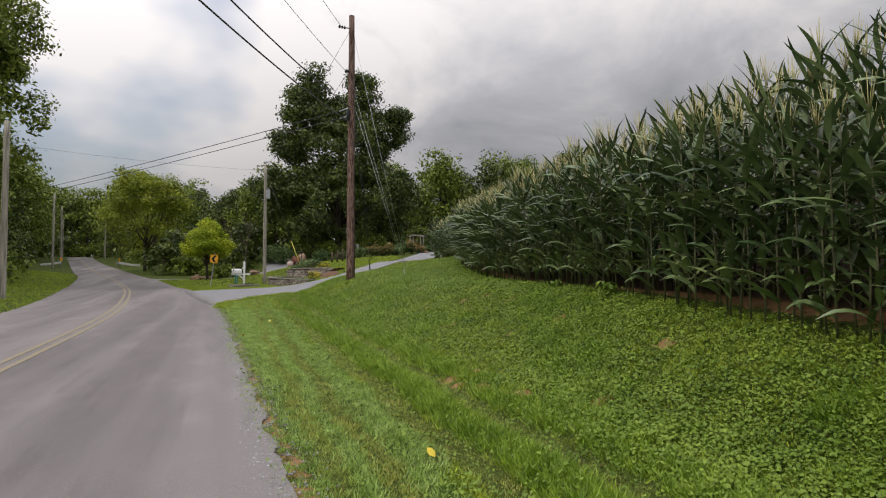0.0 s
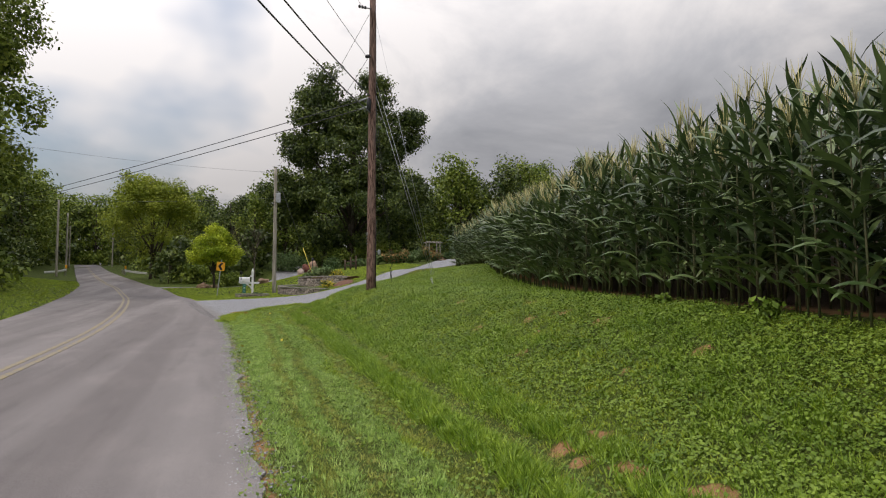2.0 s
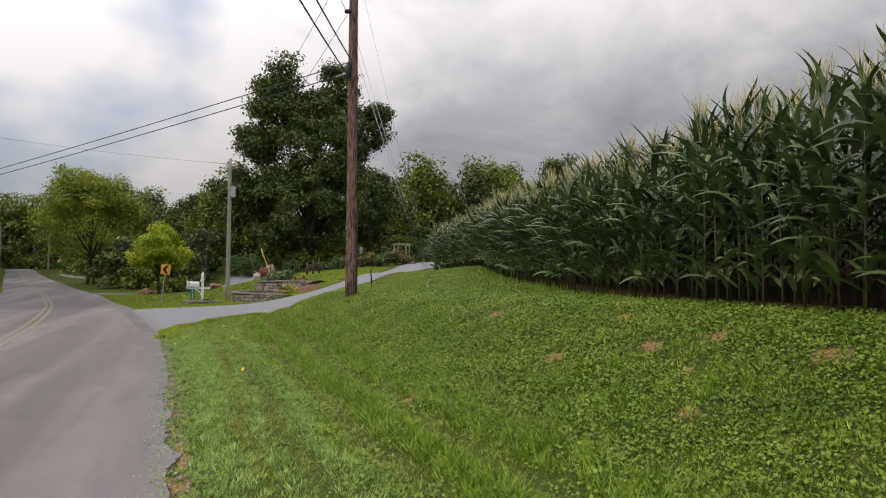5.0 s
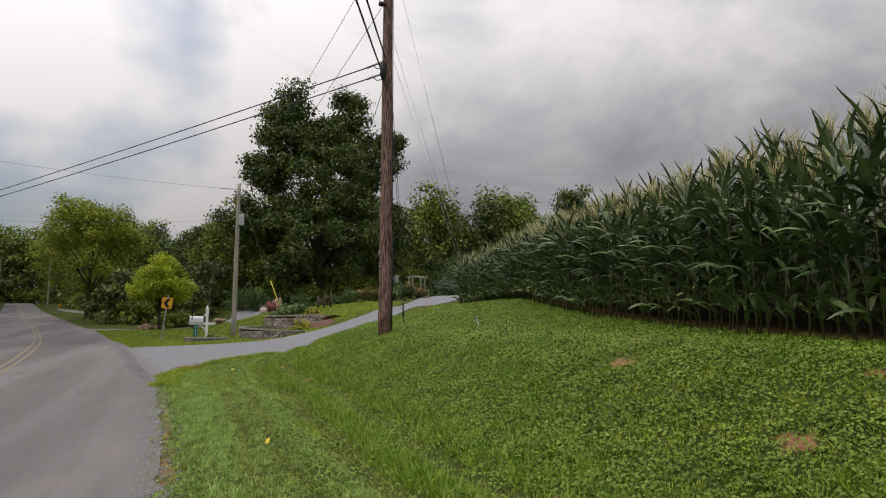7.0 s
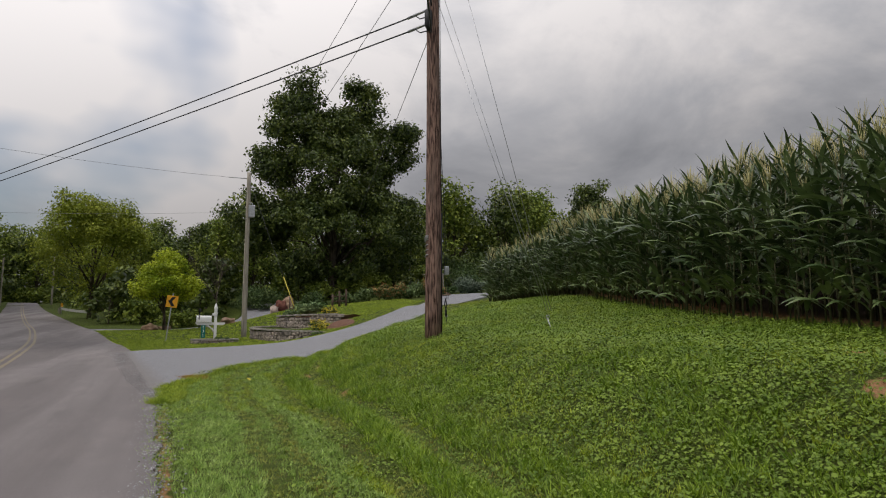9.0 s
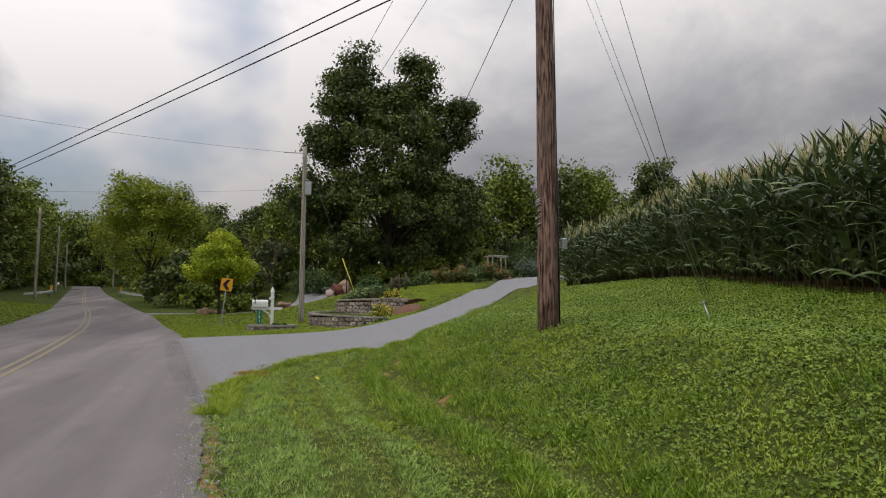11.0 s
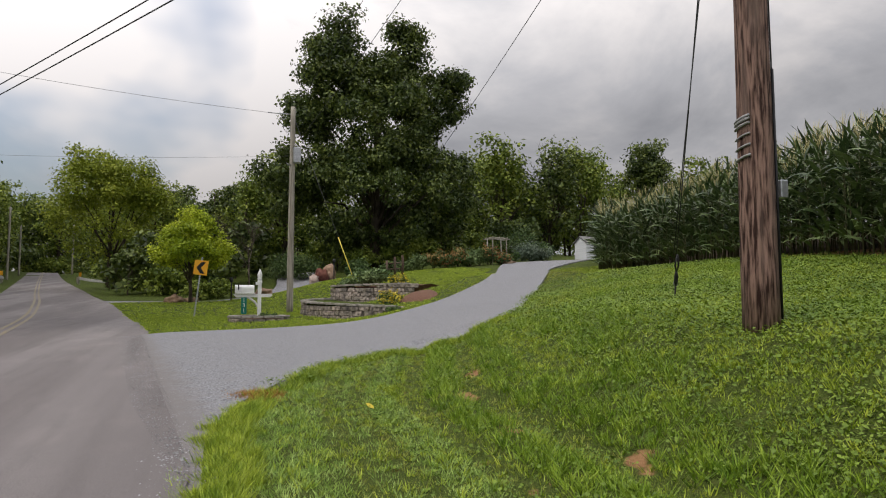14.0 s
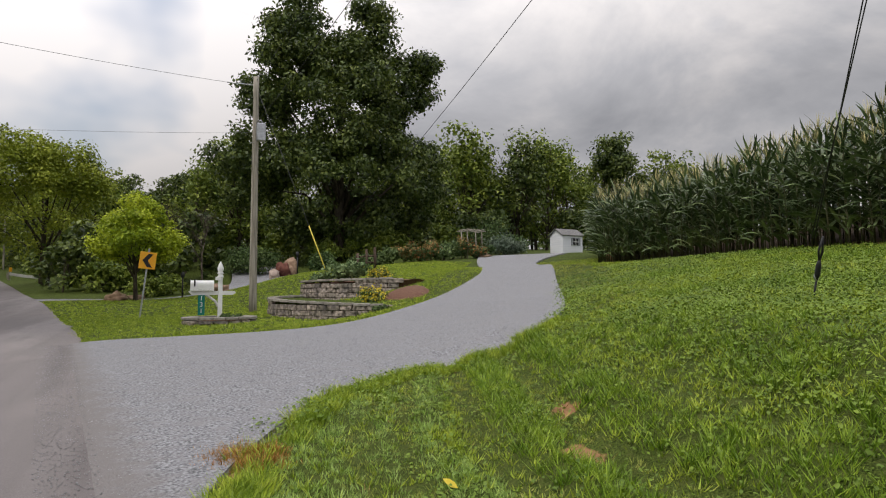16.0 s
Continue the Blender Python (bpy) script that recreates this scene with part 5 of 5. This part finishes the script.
GREY_PAINT = material("grey_paint", (0.22, 0.23, 0.24), (0.28, 0.29, 0.30), 6.0, 0.6)
SHINGLE = material("grey_shingle", (0.12, 0.12, 0.12), (0.22, 0.21, 0.20), 14.0, 0.9, 0.6, 30.0)
SIDING = material("white_siding", (0.62, 0.64, 0.68), (0.72, 0.73, 0.76), 3.0, 0.6, 0.3, 9.0, stretch=(0.1, 0.1, 6))
gabled_hut("garden_shed", "small white garden shed with grey roof beside the corn", 26.0, 57.4, 4, 1.75, 1.35, 1.15, 0.42, SIDING, SHINGLE, "shed")


PALE_STEEL = material("dull_galvanised_steel", (0.42, 0.42, 0.41), (0.58, 0.58, 0.57), 9.0, 0.6, metal=0.2)


def guard_rail(x, y, rz, label, flare):
    ob = thing("guard_rail", x, y, float(land(x, y)), label, "guard rail", "guard rails at the road crest", rz)
    pr = [(0, 0.0), (0.05, 0.05), (0, 0.12), (0.05, 0.2), (0, 0.26)]
    V, F = [], []
    for k, (yy, zz) in enumerate(((-4.4, 0.0), (-3.2, 0.12), (-2.2, 0.24), (-1.1, 0.36), (0.0, 0.42), (2.0, 0.45), (4.0, 0.45))):
        side = flare * 0.11 * min(yy, 0.0) ** 2
        for px, pz in pr:
            V.append((px + side, yy, zz + pz))
        for px, pz in pr[::-1]:
            V.append((px + side + 0.015, yy, zz + pz))
        if k:
            b = (k - 1) * 10
            for j in range(10):
                F.append((b + j, b + (j + 1) % 10, b + 10 + (j + 1) % 10, b + 10 + j))
    part_np("beam", (V, F), PALE_STEEL, ob, "pale steel beam turned down at its end")
    for yy in (0.0, 2.0, 4.0):
        part("post", box(-0.08, yy, 0.3, 0.1, 0.14, 0.9, 0, 0.01), GREY_WOOD, ob)
    part("marker", box(0.02, -0.3, 0.95, 0.28, 0.02, 0.42, 35, 0.004), ORANGE, ob, "orange object marker")
    part_np("marker_post", rod((0.02, -0.27, -0.1), (0.02, -0.27, 0.9), 0.02), STEEL, ob)
    return ob


guard_rail(float(road_mid(90)) - 3.1, 90, 12, "pale steel guard rail with marker on the road's far side", -1)
guard_rail(float(road_mid(92)) + 3.6, 92, 12, "pale steel guard rail with marker beside the wood", 1)

# ---- grass, clover, stones: what nobody could count ----
gr = np.random.default_rng(77)


def blades(n, xs, ys, h0, h1, width, tuft=10):
    """Bent slivers in small tufts, each tuft fanning out from its own middle."""
    k = max(1, n // tuft)
    cx, cy = np.repeat(xs[:k], tuft), np.repeat(ys[:k], tuft)
    n = len(cx)
    la = gr.uniform(0, 6.28, n)
    out = np.abs(gr.normal(0, 0.024, n))
    px, py = cx + np.cos(la) * out, cy + np.sin(la) * out
    a = gr.uniform(0, 6.28, n)
    h = gr.uniform(h0, h1, n) * np.repeat(gr.uniform(0.65, 1.3, k), tuft)
    lean = gr.uniform(0.3, 1.35, n) * h
    w = width * gr.uniform(0.7, 1.4, n)
    p = np.stack([px, py, land(px, py) - 0.01], 1)
    side = np.stack([np.cos(a), np.sin(a), np.zeros(n)], 1) * (w / 2)[:, None]
    tip = p + np.stack([np.cos(la) * lean, np.sin(la) * lean, h + 0.01], 1)
    return np.stack([p - side, p + side, tip], 1).reshape(-1, 3), np.arange(3 * n).reshape(-1, 3)


def verge_points(n, y0, y1, power):
    y = gr.uniform(y0, y1, n)
    u = gr.uniform(0, 1, n) ** power
    x0 = road_mid(y) + HALF - 0.07 + 0.07 * np.sin(y * 2.3) * np.sin(y * 0.9)
    x = x0 + u * (corn_edge(y) - x0 + 0.25)
    keep = ~inside_drive(x, y, DL, DR)
    return x[keep], y[keep]


def grass_patch(name, x, y, h0, h1, width, mat, label):
    keep = gr.uniform(0, 1, len(x)) > soil_at(x, y) * 1.05
    x, y = x[keep], y[keep]
    v, f = blades(len(x), x, y, h0, h1, width)
    return tagged(new(name, mesh_of(name, v, f, mat)), label, "grass", kind="stuff")


def patchy(x, y, k=0.0):
    """A slow uneven field between about -1 and 1."""
    return 0.45 * np.sin(x * 2.3 + 1.7 * np.sin(y * 0.71 + k) + k) + 0.35 * np.sin(y * 1.37 - x * 1.1 + 2.1 * np.sin(x * 0.9) + 2 * k) + 0.25 * np.sin(x * 5.1 + y * 4.3 + k)


def clover_share(x, y):
    """How much of the turf is broad-leaved: none by the road, nearly all by the field."""
    x0 = road_mid(y) + HALF
    u = (x - x0) / np.maximum(corn_edge(y) - x0, 1.0)
    thick = np.clip((u - np.interp(y, [0, 10, 16], [0.50, 0.48, 0.34])) / 0.16, 0, 1)
    thick = thick * np.clip(0.80 + 0.55 * patchy(x, y, 2.0), 0.08, 1)
    return np.where(y > 28, thick * 0.35, thick)


x, y = verge_points(640000, 1.5, 31.0, 1.2)
keep = gr.uniform(0, 1, len(x)) > 0.5 * clover_share(x, y)
x, y = x[keep], y[keep]
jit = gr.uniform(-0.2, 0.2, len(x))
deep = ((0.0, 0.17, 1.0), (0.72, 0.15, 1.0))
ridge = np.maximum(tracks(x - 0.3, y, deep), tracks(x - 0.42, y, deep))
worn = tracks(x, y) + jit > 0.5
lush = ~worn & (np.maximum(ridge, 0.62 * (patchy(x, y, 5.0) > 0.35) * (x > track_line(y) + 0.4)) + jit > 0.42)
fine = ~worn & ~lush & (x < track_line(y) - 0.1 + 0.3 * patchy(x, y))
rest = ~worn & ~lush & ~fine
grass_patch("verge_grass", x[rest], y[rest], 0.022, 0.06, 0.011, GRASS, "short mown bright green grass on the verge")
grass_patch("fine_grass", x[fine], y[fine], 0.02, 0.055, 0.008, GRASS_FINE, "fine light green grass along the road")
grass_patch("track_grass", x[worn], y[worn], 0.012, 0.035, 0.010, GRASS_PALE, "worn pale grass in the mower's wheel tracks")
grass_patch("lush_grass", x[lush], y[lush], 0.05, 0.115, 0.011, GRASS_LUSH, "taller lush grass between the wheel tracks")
x, y = verge_points(120000, 22.0, 46.0, 1.0)
gap = np.sqrt(np.min((x[None] - DR[34:104:3, 0][:, None]) ** 2 + (y[None] - DR[34:104:3, 1][:, None]) ** 2, axis=0))
pale = (gap < 1.3 + 0.5 * patchy(x, y)) & (y > 28.5)
grass_patch("verge_grass", x[~pale], y[~pale], 0.03, 0.07, 0.012, GRASS, "short mown bright green grass by the driveway")
grass_patch("pale_grass", x[pale], y[pale], 0.02, 0.05, 0.012, GRASS_PALE, "close-cut yellowish grass along the driveway edge")
# turf creeping over the gravel in lobes
n = 26000
q = gr.uniform(0, 62, n)
i = q.astype(int)
along = DR[i + 1] - DR[i]
along /= np.linalg.norm(along, axis=1)[:, None]
reach = -0.03 + 0.13 * np.maximum(0, np.sin(q * 0.8) * np.sin(q * 0.33 + 1)) + 0.06 * np.sin(q * 2.3)
out = reach - gr.uniform(0, 1, n) * 0.32
pt = DR[i] + along * ((q - i) * np.linalg.norm(DR[i + 1] - DR[i], axis=1))[:, None] + np.stack([-along[:, 1], along[:, 0]], 1) * out[:, None]
bare = (pt[:, 1] > 26.2) & (pt[:, 1] < 27.4) & (gr.uniform(0, 1, n) < 0.75)
pt = pt[~bare]
v, f = blades(len(pt), pt[:, 0], pt[:, 1], 0.06, 0.1, 0.011)
tagged(new("edge_grass", mesh_of("edge_grass", v, f, GRASS)), "tufts of green grass creeping over the gravel edge", "grass", kind="stuff")
n = 240000
x, y = gr.uniform(-5, 15, n), gr.uniform(34.5, 56, n)
keep = ~on_paving(x, y, 0.0) & (x < 0.72 * (y - 24)) & (x < 0.62 * (y - 26.5))
grass_patch("lawn_grass", x[keep], y[keep], 0.025, 0.055, 0.02, GRASS, "short mown lawn round the garden")
n = 70000
y = gr.uniform(16, 70, n)
x = road_mid(y) - half_left(y) - gr.uniform(0, 1, n) * 6
grass_patch("far_verge_grass", x, y, 0.04, 0.11, 0.018, GRASS, "green grass on the far verge")

# broad-leaved weeds, a carpet towards the field
n = 27000
cy_ = 2 + 32 * gr.uniform(0, 1, n) ** 1.1
x0 = road_mid(cy_) + HALF
cx_ = x0 + (corn_edge(cy_) - x0) * gr.uniform(0.15, 1.03, n)
keep = (gr.uniform(0, 1, n) < 0.10 + 0.12 * (cy_ > 13) + clover_share(cx_, cy_)) & ~inside_drive(cx_, cy_, DL, DR) & (gr.uniform(0, 1, n) > soil_at(cx_, cy_) * 1.2)
cx_, cy_ = cx_[keep], cy_[keep]
ey = gr.uniform(2, 23.2, 170)
ex = road_mid(ey) + HALF + gr.normal(0.12, 0.07, 170)
lump = np.sin(ey * 3.1) + np.sin(ey * 7.3) > -0.2
cx_, cy_ = np.concatenate([cx_, ex[lump]]), np.concatenate([cy_, ey[lump]])
ei = gr.integers(34, 80, 160)
cx_, cy_ = np.concatenate([cx_, DR[ei, 0] + gr.normal(0.1, 0.12, 160)]), np.concatenate([cy_, DR[ei, 1] - 0.1 + gr.normal(0, 0.12, 160)])
per = 17
n = len(cx_) * per
px = np.repeat(cx_, per) + gr.normal(0, 0.105, n)
py = np.repeat(cy_, per) + gr.normal(0, 0.105, n)
pz = land(px, py) + gr.uniform(0.015, 0.075, n) * np.repeat(gr.uniform(0.6, 1.35, n // per), per)
c = np.stack([px, py, pz], 1)
nr = np.stack([gr.normal(-0.15, 0.5, n), gr.normal(-0.1, 0.5, n), np.ones(n)], 1)
nr /= np.linalg.norm(nr, axis=1)[:, None]
u = np.cross(nr, gr.normal(size=(n, 3)))
u /= np.linalg.norm(u, axis=1)[:, None]
w = np.cross(nr, u)
s = gr.uniform(0.016, 0.037, n)[:, None] * np.repeat(gr.uniform(0.75, 1.3, n // per), per)[:, None]
V = np.stack([c - u * s * 0.5, c + w * s * 0.42 + nr * s * 0.12, c + u * s * 0.5, c - w * s * 0.42 + nr * s * 0.12], 1).reshape(-1, 3)
tagged(new("clover", mesh_of("clover", V, np.arange(4 * n).reshape(-1, 4), CLOVER)), "low broad-leaved clover and weeds in the verge", "weeds", kind="stuff")

# tall broad-leaved weeds at the foot of the corn
for k, (y, r) in enumerate(((7.6, 0.2), (9.6, 0.12))):
    x = float(corn_edge(y)) - 0.05
    shrub("field_weed", "broad-leaved green weed at the foot of the corn", x, y, float(land(x, y)), r, r * 1.3, 0.08, 130, CLOVER, 500 + k, category="weed")

# dry grass on the bare patches and along the tarmac
DRY = leafy("dry_grass", (0.26, 0.16, 0.06), (0.36, 0.26, 0.11), rough=0.8, through_light=0.15, scale=3.0)
n = 90000
x, y = verge_points(n, 1.5, 36.0, 1.0)
s = soil_at(x, y)
keep = (gr.uniform(0, 1, len(x)) < s * 0.5) & (x < corn_edge(y) + 0.15)
v, f = blades(int(keep.sum()), x[keep], y[keep], 0.015, 0.05, 0.008)
tagged(new("dry_grass", mesh_of("dry_grass", v, f, DRY)), "dry straw-coloured grass on bare patches", "grass", kind="stuff")


RUST = leafy("rust_grass", (0.34, 0.16, 0.04), (0.46, 0.28, 0.08), rough=0.8, through_light=0.15, scale=6.0)
bx_, by_ = [], []
for cx0, cy0, rr in ((0.45, 26.7, 0.22), (0.7, 27.02, 0.18), (0.25, 26.9, 0.12), (0.95, 27.25, 0.12), (1.6, 28.25, 0.16), (1.92, 28.45, 0.15), (0.5, 26.42, 0.14)):
    k = int(6000 * rr)
    bx_.append(gr.normal(cx0 + 0.12, rr * 0.55, k))
    by_.append(gr.normal(cy0, rr * 0.6, k))
bx_, by_ = np.concatenate(bx_), np.concatenate(by_)
v, f = blades(len(bx_), bx_, by_, 0.03, 0.06, 0.012)
tagged(new("rust_grass", mesh_of("rust_grass", v, f, RUST)), "rust-brown dead grass creeping onto the gravel", "grass", kind="stuff")


def pebbles(name, x, y, r0, r1, lift, mat, label):
    n = len(x)
    r = gr.uniform(r0, r1, n)[:, None, None]
    octa = np.array([[1, 0, 0], [0, 1, 0], [-1, 0, 0], [0, -1, 0], [0, 0, 0.6], [0, 0, -0.6]])
    V = octa[None] * r * gr.uniform(0.7, 1.3, (n, 6, 1)) + np.stack([x, y, land(x, y) + lift], 1)[:, None]
    F = np.array([(0, 1, 4), (1, 2, 4), (2, 3, 4), (3, 0, 4), (1, 0, 5), (2, 1, 5), (3, 2, 5), (0, 3, 5)])
    F = (F[None] + 6 * np.arange(n)[:, None, None]).reshape(-1, 3)
    return tagged(new(name, mesh_of(name, V.reshape(-1, 3), F, mat)), label, "gravel", kind="stuff")


PEBBLE = material("loose_stone", (0.2, 0.198, 0.2), (0.38, 0.38, 0.385), 3.0, 0.9, island=0.3)
y = gr.uniform(2, 25, 4500)
x = road_mid(y) + HALF + gr.normal(-0.06, 0.13, 4500)
pebbles("edge_gravel", x, y, 0.006, 0.016, 0.025, PEBBLE, "loose grey stones along the tarmac edge")
k = gr.uniform(0, 1, 5000) ** 0.6
i = gr.integers(12, 45, 5000)
pt = DL[i] * (1 - k[:, None]) + DR[i] * k[:, None] + gr.normal(0, 0.1, (5000, 2))
keep = pt[:, 0] > road_mid(pt[:, 1]) + HALF - 0.1
pebbles("drive_gravel", pt[keep, 0], pt[keep, 1], 0.004, 0.01, 0.016, PEBBLE, "loose grey gravel on the driveway")

y = gr.uniform(23.5, 35, 5500)
x = -0.4 - (y - 24.5) * 0.14 + np.abs(gr.normal(0, 0.5, 5500))
keep = inside_drive(x, y, DL - 0.4, DR)
x, y = x[keep], y[keep]
pebbles("drive_gravel", x, y, 0.003, 0.008, 0.035, PEBBLE, "loose grey gravel strewn onto the tarmac")
LEAF_FALLEN = material("yellow_fallen_leaf", (0.55, 0.42, 0.03), (0.65, 0.50, 0.06), 12.0, 0.6)


def fallen_leaf(x, y, rz):
    bm = bmesh.new()
    ol = [(-0.05, 0, 0), (-0.02, 0.022, 0.012), (0.02, 0.026, 0.015), (0.06, 0, 0.02), (0.02, -0.026, 0.012), (-0.02, -0.022, 0.01)]
    up = [bm.verts.new(q) for q in ol]
    dn = [bm.verts.new((a, b, c - 0.001)) for a, b, c in ol]
    bm.faces.new(up)
    bm.faces.new(dn[::-1])
    me = bpy.data.meshes.new("fallen_leaf")
    bm.to_mesh(me)
    bm.free()
    me.materials.append(LEAF_FALLEN)
    ob = tagged(new("fallen_leaf", me), "single yellow fallen leaf on the grass", "leaf", "fallen leaves")
    ob.matrix_basis = pose(x, y, float(land(x, y)) + 0.07, 20, 35, rz)


for x, y in ((1.45, 4.25), (0.46, 15.6), (1.3, 16.6), (0.5, 13.1), (1.6, 25.4), (2.4, 11.5)):
    fallen_leaf(x, y, x * 200)
